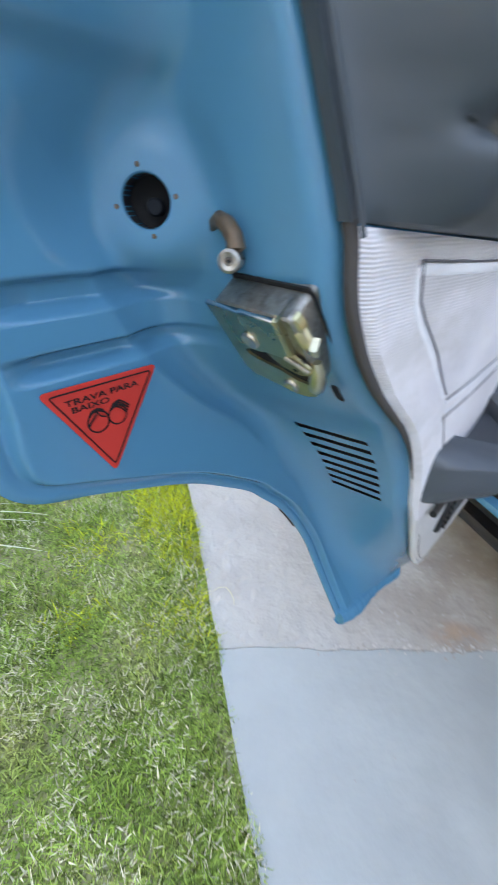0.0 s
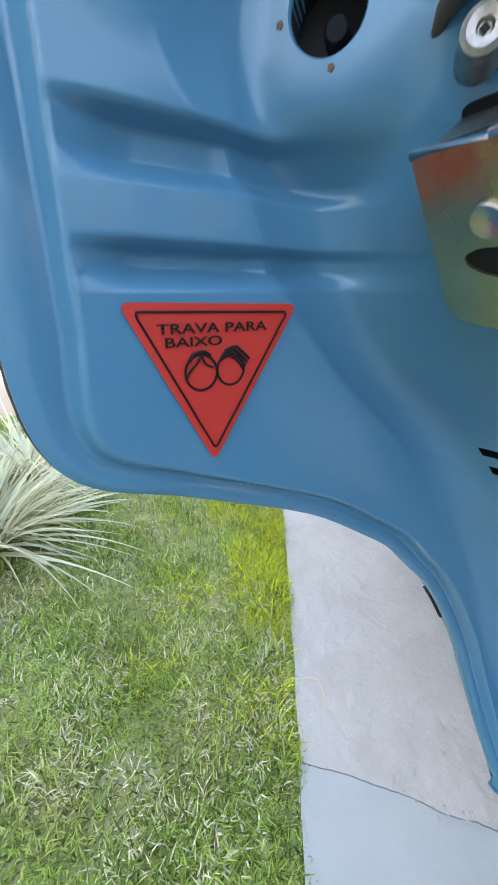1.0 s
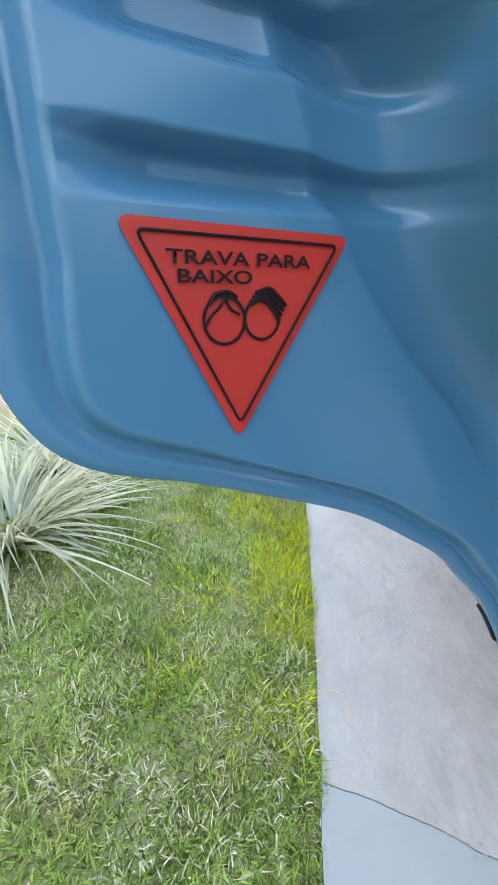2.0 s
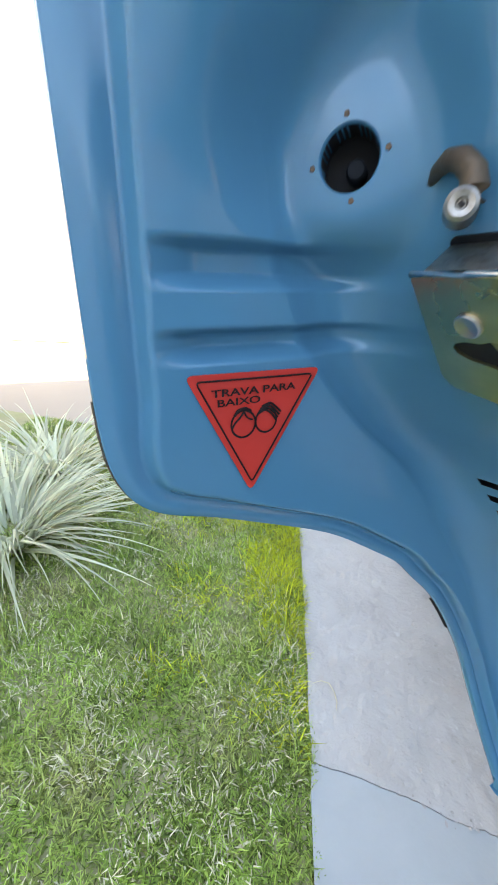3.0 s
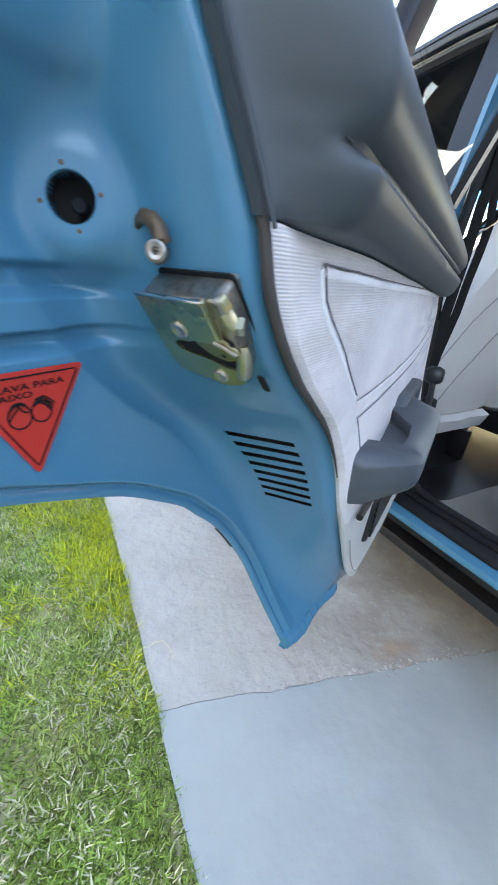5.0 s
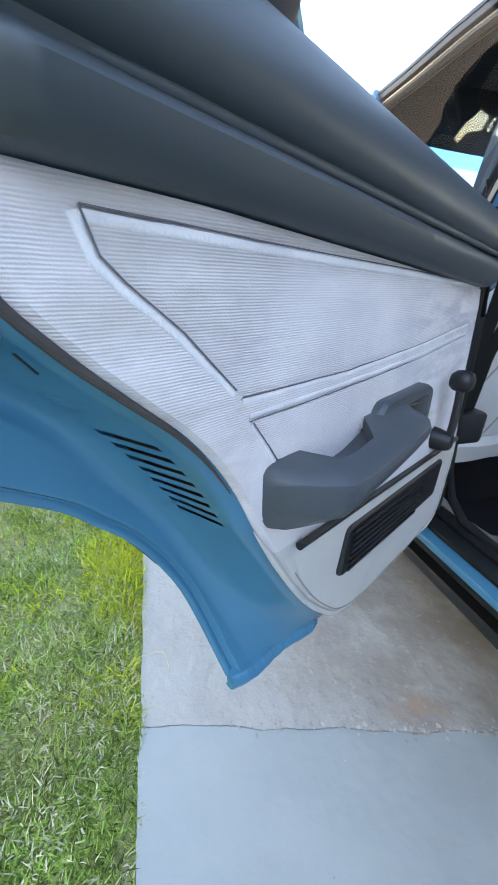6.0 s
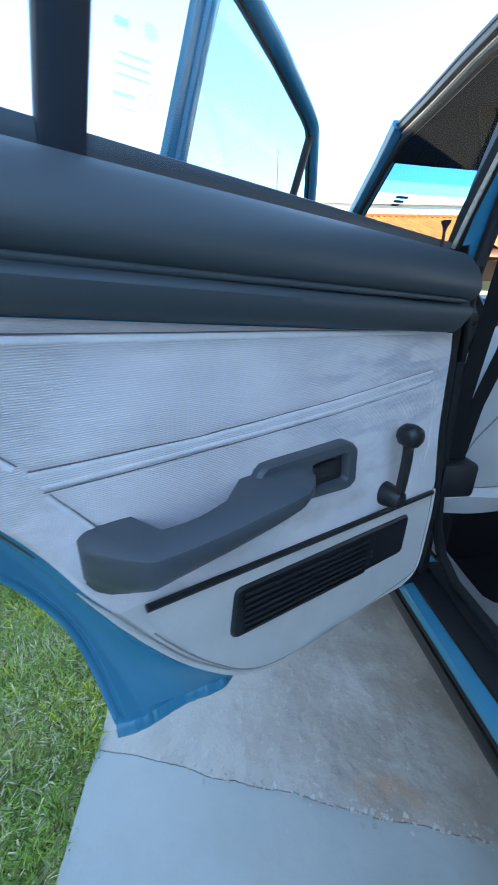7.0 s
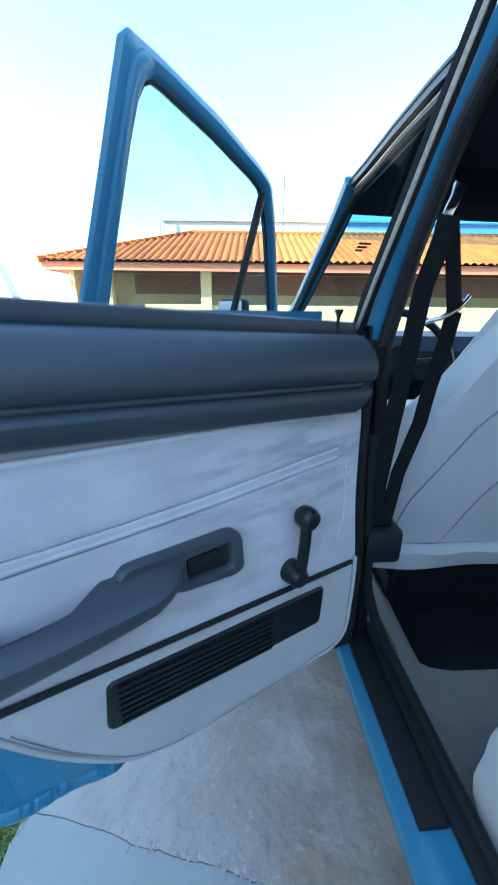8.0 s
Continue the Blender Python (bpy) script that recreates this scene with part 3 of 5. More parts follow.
WELT = material("cloth_welt", (0.80, 0.78, 0.79), rough=0.8, vary=0.1, scale=20, dirt=(0.5, 0.48, 0.5), dirt_amount=0.5, dirt_scale=14, grain=0.3, grain_scale=500)
# Dark thread along the welts, with the seam's shadow put into its colour.
STITCH_SHADOW = material("stitch_shadow", (0.15, 0.14, 0.15), rough=0.9, vary=0.3, scale=60)
for line, (ox, oz), w in zip(STITCH[:6], ((0, -1), (-.75, -.66), (0, -1), (0, 1), (-.8, -.6), (1, 0), (-.6, -.5)), (.0030, .0028, .0026, .0026, .0022, .0020, 0)):
    path, ridge = [], []
    for (s0, z0), (s1, z1) in zip(line, line[1:]):
        for k in range(8):
            s, z = s0 + (s1 - s0) * k / 8, z0 + (z1 - z0) * k / 8
            wob = .0006 * noise.noise((s * 40, z * 40, 3))
            path.append(D(s, trim_depth(z, s) + .0002, z + wob))
            s, z = s + ox * (w + .0012), z + oz * (w + .0012) + wob
            ridge.append(D(s, trim_depth(z, s) - .0006, z))
    if ox != 1:
        part("stitch_line", tube(path, [.8 * (.0004 + .0006 * (.5 + .5 * noise.noise((p[0] * 25, p[2] * 25, 8)))) * (1 - .55 * smooth(p[0], .35, .85)) for p in path], 6), STITCH_SHADOW, rear_door)
    if w:
        part("welt", tube(ridge, w, 10, flat=.36, up=(0, 1, 0)), WELT, rear_door)
# Grey line drawn for the shade in the trim's border groove; none is cut.
edge = [D(trim_edge(z) + .012, trim_depth(z, trim_edge(z) + .012) + .0003, z) for z in np.linspace(.56, .392, 40)] + [D(s, trim_depth(.39, s) + .0003, .3862 - .000 * s) for s in np.linspace(.62, .88, 20)] + [D(trim_right(z) - .010, trim_depth(z, .92) + .0003, z) for z in np.linspace(.392, .57, 20)]
part("border_line", tube(edge, .0009, 6), material("groove_shade", (0.34, 0.32, 0.30), rough=0.9), rear_door)

# --- padded belt rail
PROFILE = [(-.196, .946), (-.185, .955), (-.166, .962), (-.148, .965), (-.136, .963), (-.124, .955), (-.113, .943), (-.106, .930), (-.1035, .918), (-.1045, .911), (-.1075, .9060), (-.1105, .9030), (-.115, .9005), (-.116, .8975), (-.1120, .8945), (-.1075, .8920), (-.1055, .8885), (-.1065, .8830), (-.1105, .8735), (-.118, .8668), (-.126, .8655), (-.142, .8650)]


def belt_rail():
    rows = []
    for k in range(90):
        f = k / 89
        row = []
        for d, z in PROFILE:
            s0 = trim_edge(z) - .006
            s = s0 + (.888 + .022 * smooth(z, .868, .90) - s0) * f ** 1.4
            if .8935 < z < .9045:
                d += (-.1062 - d) * (1 - smooth(s, .196, .212))
            grow = smooth(s, s0 + .004, s0 + .048)
            flat = trim_depth(z, s0) - .004
            dd = flat + (d - flat) * grow if z < .955 else flat - .03 * (z - .955) / .01 * (1 - grow) + (d - flat) * grow
            drop = .036 + (.026 - .036) * smooth(z, .865, .905)
            row.append(D(s, dd, z - drop * (s - .30) / .58))
        rows.append(row)
    rows.insert(0, [(x + .001, y + .006, z) for x, y, z in rows[0]])
    bm = grid(rows)
    bm.verts.ensure_lookup_table()
    bm.faces.new([v for v in bm.verts][-len(PROFILE):])
    return bm


part("belt_rail", belt_rail(), PAD, rear_door, "padded charcoal vinyl top rail of the door trim")
groove = []
for s in np.linspace(.203, .885, 50):
    groove.append(D(s, interp(s, [.20, .74, .90], [-.1190, -.1115, -.1110]), .8990 - .0262 * (s - .30) / .58))
part("pad_bead", tube(groove, [.0046 * min(1, .08 + .22 * k) * (1 - .35 * k / 49) for k in range(50)], 12), PAD, rear_door, "rounded cord in the crease of the pad")
hem = [D(trim_edge(z) - .001, trim_depth(z, trim_edge(z)) + .0005, z) for z in np.linspace(.868, .955, 14)]
part("pad_hem", tube(hem, .0014, 8, flat=.6, up=(0, 1, 0)), PAD, rear_door, "thin rolled hem at the end of the pad")
part("glass_seal", bar([D(.16 + .775 * k / 20, -.176, .976 - .032 * (.16 + .775 * k / 20 - .34) / .58) for k in range(21)], .016, .022, side=(0, 1, 0)), GREY_PLASTIC, rear_door)

# --- armrest pull
STATIONS = [(.351, .690, .655, .650, -.113), (.354, .693, .657, .643, -.106), (.358, .695, .658, .638, -.099), (.368, .696, .660, .635, -.085), (.378, .6965, .660, .635, -.073), (.386, .6965, .660, .635, -.065), (.393, .6960, .661, .636, -.0605), (.410, .6950, .663, .640, -.060), (.435, .6945, .665, .646, -.060), (.470, .696, .668, .653, -.060), (.52, .700, .674, .662, -.0602), (.552, .702, .679, .669, -.061), (.572, .7025, .681, .672, -.070), (.588, .702, .682, .675, -.086), (.598, .701, .683, .677, -.104)]


def armrest():
    rings = []
    for s, zt, zf, zb, df in STATIONS:
        back = -.126
        gap = .042 * smooth(s, .390, .412) * (1 - smooth(s, .462, .515))
        wall = back + gap
        mid = min(zf + .006, zt - .012)
        pts = [(wall, zt + .003), (wall * .5 + df * .5, zt + .001), (df - .0035, zt - .0052), (df - .0008, zt - .0066), (df, zt - .0092), (df, mid + .004), (df - .0012, mid), (df - .002, mid - .003), (df - .007, zf - .004), (df * .5 + back * .5, zb + .002), (back + .008, zb), (back, zb + .004), (back, (zt + zb) / 2), (wall, zt - .012)]
        rings.append([D(s, d, z) for d, z in pts])
    return loft(rings)


arm = part("armrest", armrest(), GREY_PLASTIC, rear_door, "dark grey moulded armrest and pull")
mod = arm.modifiers.new("soft", "BEVEL")
mod.width, mod.segments, mod.angle_limit = .0015, 2, radians(40)


def handle_bezel():
    """Frame round the latch cup, with a flared left end."""
    outer = rounded([(.498, .688), (.516, .692), (.531, .714), (.664, .713), (.680, .704), (.684, .652), (.672, .645), (.600, .652), (.560, .664)], .008, 4)
    inner = rounded([(.602, .698), (.663, .699), (.667, .659), (.604, .662)], .006, 4)
    bm = bmesh.new()
    n = len(outer)
    # match the inner loop to the outer by angle about the cup's middle
    cx, cy = .634, .679

    def at(loop, a):
        best, bp = None, None
        for i, p in enumerate(loop):
            q = loop[(i + 1) % len(loop)]
            a0, a1 = math.atan2(p[1] - cy, p[0] - cx), math.atan2(q[1] - cy, q[0] - cx)
            da = (a1 - a0 + math.pi) % math.tau - math.pi
            t0 = (a - a0 + math.pi) % math.tau - math.pi
            if abs(da) > 1e-9 and -1e-9 <= t0 / da <= 1 + 1e-9:
                lo, hi = 0.0, 1.0
                for _ in range(30):
                    mid = (lo + hi) / 2
                    am = math.atan2(p[1] + (q[1] - p[1]) * mid - cy, p[0] + (q[0] - p[0]) * mid - cx)
                    tm = (am - a0 + math.pi) % math.tau - math.pi
                    if abs(tm) < abs(t0):
                        lo = mid
                    else:
                        hi = mid
                return (p[0] + (q[0] - p[0]) * lo, p[1] + (q[1] - p[1]) * lo)
        return loop[0]
    rings = [[], [], [], [], [], []]
    for k in range(96):
        a = k * math.tau / 96
        o, i = at(outer, a), at(inner, a)
        sh = .93
        om = (cx + (o[0] - cx) * .97, cy + (o[1] - cy) * sh)
        rings[0].append(D(o[0], -.128, o[1]))
        rings[1].append(D(o[0], -.109, o[1]))
        rings[2].append(D(om[0], -.1040, om[1]))
        rings[3].append(D(i[0] + (i[0] - cx) * .06, -.1040, i[1] + (i[1] - cy) * .06))
        rings[4].append(D(i[0], -.1060, i[1]))
        rings[5].append(D(i[0] - (i[0] - cx) * .08, -.1150, i[1] - (i[1] - cy) * .08))
    bm = grid(rings, closed=True, bm=bm)
    return bm


part("latch_bezel", handle_bezel(), GREY_PLASTIC, rear_door, "dark grey bezel round the inner latch")
part("latch_cup", plate([(.598, .655), (.672, .652), (.670, .702), (.598, .702)], lambda x, y, h: D(x, -.1158 + h, y), .002), BLACK_PLASTIC, rear_door)
part("latch_lever", plate(rounded([(.606, .673), (.650, .672), (.650, .692), (.606, .691)], .004), lambda x, y, h: D(x, -.1138 + h, y), .005, .002), BLACK_PLASTIC, rear_door, "black latch lever")

# --- window crank
hub = D(.772, -.108, .602)
crank_m = Matrix.Translation(hub) @ Matrix.Rotation(radians(90), 4, "X")
crank = part("window_crank", lathe([(.0001, .024), (.008, .024), (.0125, .022), (.0155, .016), (.0165, .006), (.018, 0), (.019, -.012)], 24, crank_m), BLACK_PLASTIC, rear_door, "black plastic window winder")
part("crank_arm", bar([D(.772, -.092, .604), D(.774, -.091, .630), D(.779, -.093, .662), D(.782, -.096, .690)], .017, .010, side=(1, 0, 0)), BLACK_PLASTIC, crank)
part("crank_knob", lathe([(.0001, .024), (.009, .024), (.0135, .021), (.0165, .014), (.017, .006), (.0155, -.002), (.010, -.008), (.0001, -.009)], 24, Matrix.Translation(D(.782, -.104, .698)) @ Matrix.Rotation(radians(90), 4, "X")), BLACK_PLASTIC, crank)

# --- rod strip and ribbed pocket grille
part("trim_strip", tube([D(.397 + .511 * k / 30, trim_depth(.6, .6) + .003, bar_line(.397 + .511 * k / 30)) for k in range(31)], .0042, 10), BLACK_PLASTIC, rear_door, "thin black rub strip")


def shear(s, z):
    return z - .098 * (s - .498)


def grille():
    outline = rounded([(.492, .494), (.842, .500), (.846, .576), (.498, .569)], .012, 5)
    return plate(outline, lambda x, y, h: D(x, -.1145 + h, shear(x, y)), .008, .003)


gr = part("speaker_grille", grille(), BLACK_PLASTIC, rear_door, "black ribbed plastic speaker grille")
for k in range(7):
    z = .5035 + .0093 * k
    part("rib", bar([D(s, -.1045, shear(s, z + .0)) for s in np.linspace(.508, .735, 8)], .0032, .0045, side=(0, 1, 0)), BLACK_PLASTIC, gr)
for k in range(5):
    part("stud", lathe([(.0001, .002), (.0016, .0016), (.002, 0)], 8, Matrix.Translation(D(.752, -.1065, shear(.752, .512 + .011 * k))) @ Matrix.Rotation(radians(90), 4, "X")), BLACK_PLASTIC, gr)

# --- lock: x inwards across the face, y up it, z out of it
LOCK = Matrix(((0, -.6, -.8, .1723), (-1, 0, 0, .1807), (0, .8, -.6, .822), (0, 0, 0, 1)))


def lk(x, y, z):
    return LOCK @ Vector((x, y, z))


lock = part("door_lock", plate(rounded([(-.0178, .0180), (.0285, .0180), (.0300, .002), (.0300, -.018), (.0270, -.034), (.018, -.037), (-.017, -.032)], .003, 3), lambda x, y, h: lk(x, y, h - .024), .0215, .001), WORN_STEEL, rear_door, "yellow zinc plated door lock with a steel fork")
part("lock_cover", plate(rounded([(-.0190, .0186), (.0215, .0184), (.0222, -.0045), (.0210, -.0062), (.0060, -.0058), (.0030, -.0072), (-.0040, -.0072), (-.0090, -.0095), (-.0085, -.0135), (-.0030, -.0165), (.0120, -.0195), (.0200, -.0235), (.0285, -.0240), (.0320, -.0260), (.0290, -.0335), (.0220, -.0375), (.0150, -.0385), (-.0140, -.0335), (-.0180, -.0280)], .002, 3), lambda x, y, h: lk(x, y, h - .0015), .0022, .0005), ZINC, lock, "yellow zinc plated cover")
part("cover_lip", bar([lk(-.0188, .0188, -.0003), lk(.002, .0188, -.0001), lk(.0215, .0186, -.0003)], .0022, .0022, side=(0, 1, 0)), CHROME, lock)
part("cover_side", plate([(.0212, .0180), (.0230, .0180), (.0236, -.0045), (.0218, -.0045)], lambda x, y, h: lk(x, y, h - .016), .016), ZINC, lock)
# Black plate in place of the lock's opening, for the shade inside it.
part("lock_slot", plate(rounded([(-.0100, -.006), (.029, -.006), (.029, -.0255), (-.0100, -.0180)], .003), lambda x, y, h: lk(x, y, h - .0016), .0008), RUBBER, lock)
part("lock_fork", plate(rounded([(.0050, -.0060), (.0186, -.0045), (.0240, -.0035), (.0315, -.0105), (.0308, -.0158), (.0232, -.0185), (.0140, -.0160), (.0085, -.0115)], .002, 3), lambda x, y, h: lk(x, y, h - .0015), .0018, .0006), ZINC_DARK, lock)
part("fork_edge", bar([lk(.0195, -.0050, .0008), lk(.0250, -.0072, .0010), lk(.0305, -.0118, .0008)], .0022, .0028, side=(0, 0, 1)), WORN_STEEL, lock, "bright worn edge")
part("fork_eye", lathe([(.0001, .0004), (.0014, .0003)], 10, LOCK @ Matrix.Translation((.0222, -.0137, .0005))), RUBBER, lock)
part("fork_roll", tube([lk(.0316, -.0105, -.005), lk(.0318, -.0150, -.0030), lk(.0302, -.0225, -.0026), lk(.0278, -.0290, -.0026), lk(.0245, -.0340, -.0032)], [.0024, .0038, .0044, .0042, .0028], 14), ZINC_PALE, lock)
for x, y, r in ((0, 0, .0050), (.0140, -.0305, .0046)):
    rv = part("rivet", lathe([(r * .62, .0014), (r * .85, .0017), (r * .98, .0011), (r, 0), (r, -.003)], 18, LOCK @ Matrix.Translation((x, y, .0006))), STEEL, lock)
    part("rivet_dish", lathe([(.0001, .0007), (r * .3, .0008), (r * .63, .0014)], 14, LOCK @ Matrix.Translation((x, y, .0006))), STEEL, rv)
part("lock_catch", bar([lk(.0290, .0100, -.005), lk(.0315, .0060, -.004), lk(.0345, .0035, -.003), lk(.0372, .0045, -.002), lk(.0382, .0085, -.0015)], .0065, .0032, side=(0, 0, 1)), ZINC_PALE, lock)
part("lock_lever", plate(rounded([(.0226, .0165), (.0285, .0178), (.0310, .0120), (.0312, -.0010), (.0275, -.0085), (.0230, -.0050)], .002), lambda x, y, h: lk(x, y, h - .0085), .0050, .001), ZINC, lock)
part("lock_stud", lathe([(.0001, .003), (.0026, .003), (.0034, .001), (.0034, -.006)], 10, Matrix.Translation(lk(.0095, -.0395, -.004)) @ Matrix.Rotation(radians(120), 4, "Y")), RUST, lock)
part("recess_frame", plate(rounded([(-.0165, .0205), (.0296, .0205), (.0318, -.010), (.0315, -.032), (-.016, -.030)], .003), lambda x, y, h: lk(x, y, h - .0185), .001), RUBBER, lock)

# slot beside the lock, screw and its bent rod, hole
# This slot too is a black plate; its dark inside is painted.
part("adjust_slot", plate(rounded([(.0266, -.0420), (.0308, -.0425), (.0328, -.0555), (.0284, -.0545)], .0018), lambda x, y, h: lk(x, y, h - .0135), .001), RUBBER, rear_door, "black plate for the dark inside of a slot")
rod = [D(.1730, -.2085, .8650), D(.1700, -.2035, .8690), D(.1675, -.1975, .8705), D(.1660, -.1915, .8690), D(.1655, -.1868, .8650), D(.1652, -.1850, .8605), D(.1650, -.1852, .8572)]
part("lock_rod", tube(rod, [.0010, .0024, .0033, .0037, .0039, .0041, .0042], 14), RUST, rear_door, "bent rusty lock rod")
to_eye = (Vector((-.80, -.60, .05))).normalized()
scr = Matrix.Translation(D(.1625, -.1862, .8560)) @ to_eye.to_track_quat("Z", "Y").to_matrix().to_4x4()
part("screw", lathe([(.0001, .0020), (.0013, .0020), (.0018, .0030), (.0036, .0034), (.0048, .0026), (.0052, -.009)], 20, scr), WORN_STEEL, rear_door, "dull steel socket screw")
part("screw_socket", lathe([(.0001, .0023), (.0012, .0023)], 4, scr), RUBBER, rear_door)
part("hole_rim", lathe([(.0104, -.012), (.0104, -.0008), (.0107, -.0001), (.0111, .0003), (.0135, .0002), (.0162, .0001)], 40, HOLE), PAINT, rear_door)
for k in range(4):
    a = radians(100 + 90 * k)
    part("rim_nick", lathe([(.0001, .0005), (.0010, .0004), (.0016, -.0002)], 5, HOLE @ Matrix.Translation((.0134 * math.cos(a), .0134 * math.sin(a), 0))), RUST, rear_door)
part("hole_tube", lathe([(.0104, -.0015), (.0104, -.014), (.0001, -.0145)], 32, HOLE), RUBBER, rear_door, "dark bore")
part("lock_barrel", lathe([(.0001, -.006), (.003, -.006), (.0038, -.0075), (.0038, -.015)], 16, HOLE @ Matrix.Translation((.002, -.002, 0))), LINER, rear_door)

# --- warning sticker with its words
TRI = [(.0880, .8000), (.1530, .7988), (.1172, .7428)]


def on_skin(s, z):
    return D(s, skin(z) + shell_relief(s, z) + .0010, z)


def sticker_place(x, y, h):
    """A flat label: the plane through its three corners."""
    (x0, y0), (x1, y1), (x2, y2) = TRI
    den = (y1 - y2) * (x0 - x2) + (x2 - x1) * (y0 - y2)
    a = ((y1 - y2) * (x - x2) + (x2 - x1) * (y - y2)) / den
    c = ((y2 - y0) * (x - x2) + (x0 - x2) * (y - y2)) / den
    p = a * Vector(on_skin(*TRI[0])) + c * Vector(on_skin(*TRI[1])) + (1 - a - c) * Vector(on_skin(*TRI[2]))
    return (p.x, p.y - h, p.z)


fine = rounded(TRI, .004, 4)
st = part("warning_sticker", plate(fine, sticker_place, .0003), RED, rear_door, "red triangular child lock warning sticker")
cen = (sum(p[0] for p in TRI) / 3, sum(p[1] for p in TRI) / 3)
inn = [(cen[0] + (x - cen[0]) * .86, cen[1] + (y - cen[1]) * .86) for x, y in TRI]
part("border_line", tube([sticker_place(x, y, .0008) for x, y in rounded(inn, .002, 3)] + [sticker_place(*rounded(inn, .002, 3)[0], .0006)], .0004, 6, cap=False), INK, st)


def ring_shape(x, y, r, w, h=.0006):
    rows = [[sticker_place(x + (r + o) * math.cos(k * math.tau / 28), y + (r * 1.05 + o) * math.sin(k * math.tau / 28), h) for k in range(28)] for o in (-w, w)]
    return grid(rows, closed=True)


for x, y, r in ((.1132, .7772, .0058), (.1244, .7774, .0053)):
    part("round_mark", ring_shape(x, y, r, .00045, .0010), INK, st)


def words(text, high, wide, at, ang, name, mat, parent, place=None):
    """Lettering of a given cap height and length."""
    cu = bpy.data.curves.new(name, "FONT")
    cu.body, cu.size, cu.offset = text, 1.0, .020
    tmp = bpy.data.objects.new("tmp", cu)
    scene.collection.objects.link(tmp)
    me = bpy.data.meshes.new_from_object(tmp.evaluated_get(bpy.context.evaluated_depsgraph_get()))
    bpy.data.objects.remove(tmp)
    bpy.data.curves.remove(cu)
    xs, ys = [v.co.x for v in me.vertices], [v.co.y for v in me.vertices]
    kx, ky = wide / (max(xs) - min(xs)), high / (max(ys) - min(ys))
    c, s = math.cos(radians(ang)), math.sin(radians(ang))
    for v in me.vertices:
        y = (v.co.y - min(ys)) * ky
        x = (v.co.x - min(xs)) * kx
        v.co = place(at[0] + x * c - y * s, at[1] + x * s + y * c, .0013)
    me.materials.clear()
    me.materials.append(mat)
    ob = new(name, me)
    ob.parent = parent
    return ob


words("TRAVA PARA", .0032, .0405, (.0987, .7904), -.4, "lettering", INK, st, sticker_place)
words("BAIXO", .0032, .0200, (.1012, .7862), -.4, "lettering", INK, st, sticker_place)


def stroke(pts, r=.0004):
    """A drawn line on the label through a few points."""
    fs = [curve(range(len(pts)), [p[c] for p in pts]) for c in (0, 1)]
    part("drawn_line", tube([sticker_place(fs[0](u), fs[1](u), .0009) for u in np.linspace(0, len(pts) - 1, 18)], r, 6), INK, st)


stroke([(.1135, .7828), (.1118, .7805), (.1092, .7780), (.1078, .7758)])
stroke([(.1135, .7828), (.1150, .7800), (.1176, .7786)])
stroke([(.1090, .7812), (.1110, .7836), (.1140, .7842), (.1168, .7828)], .0006)
for k in range(4):
    u = .0014 * k
    stroke([(.1202 + u * .5, .7808 + u * .75), (.1238 + u * .6, .7822 + u * .7), (.1273 + u * .4, .7800 + u * .8), (.1296 + u * .55, .7768 + u * .9)], .0005)

# --- window of the rear door
def lean(z):
    """How far the glass stands inward with height."""
    return -.178 + max(0, z - .95) * .34


rows = [[D(.15 + .80 * k / 12 + (z - .95) * .10 * (1 if k < 6 else 1), lean(z), z) for k in range(13)] for z in np.linspace(.93, 1.33, 6)]
win = part("window_glass", grid(rows), GLASS_DOOR, rear_door, "clear wound-up window glass")
mark_m = [(0, .0380, .0130, .0055), (.004, .026, .030, .0016), (.000, .021, .036, .0016), (.002, .016, .034, .0016), (.000, .006, .022, .0030), (.004, .000, .020, .0012)]
for x, y, w, h in mark_m:
    part("etched_bar", plate([(.430 + x, .998 + y), (.430 + x + w * .72, .998 + y), (.430 + x + w * .72, .998 + y + h * .7), (.430 + x, .998 + y + h * .7)], lambda a, b, q: D(a + (b - .998) * .05, lean(b) + .001 + q, b), .0003), MARK, win)
for x, y, r in ((.456, 1.0385, .0046), (.458, 1.006, .0048)):
    part("etched_ring", grid([[D(x + q * math.cos(k * math.tau / 20), lean(y) + .0014, y + q * math.sin(k * math.tau / 20)) for k in range(20)] for q in (r * (.6 if y < 1.02 else .2), r)], closed=True), MARK, win)
part("divider_post", bar([D(.393 + (z - .95) * .10, lean(z) - .004, z) for z in np.linspace(.93, 1.33, 8)], .033, .018, side=(1, 0, 0)), material("navy_post", (0.012, 0.020, 0.036), rough=0.4, vary=0.1), rear_door, "dark upright between the two panes")
part("front_channel", bar([D(.937 + (z - .95) * .05, lean(z) + .004, z) for z in np.linspace(.93, 1.34, 8)], .010, .022, side=(1, 0, 0)), RUBBER, rear_door)
part("glass_run", bar([D(.927 + (z - .95) * .05, lean(z) + .013, z) for z in np.linspace(.945, 1.33, 8)], .0028, .007, side=(1, 0, 0)), WORN_STEEL, rear_door)
part("top_rail", bar([D(.985 - .80 * k / 10, lean(1.34 - .05 * (k / 10) ** 2) + .002, 1.345 - .06 * (k / 10) ** 2.5) for k in range(11)], .026, .034, side=(0, 1, 0)), PAINT, rear_door)
# Unseen rear post, leaned far inward to keep sky light off the lock face.
rows = []
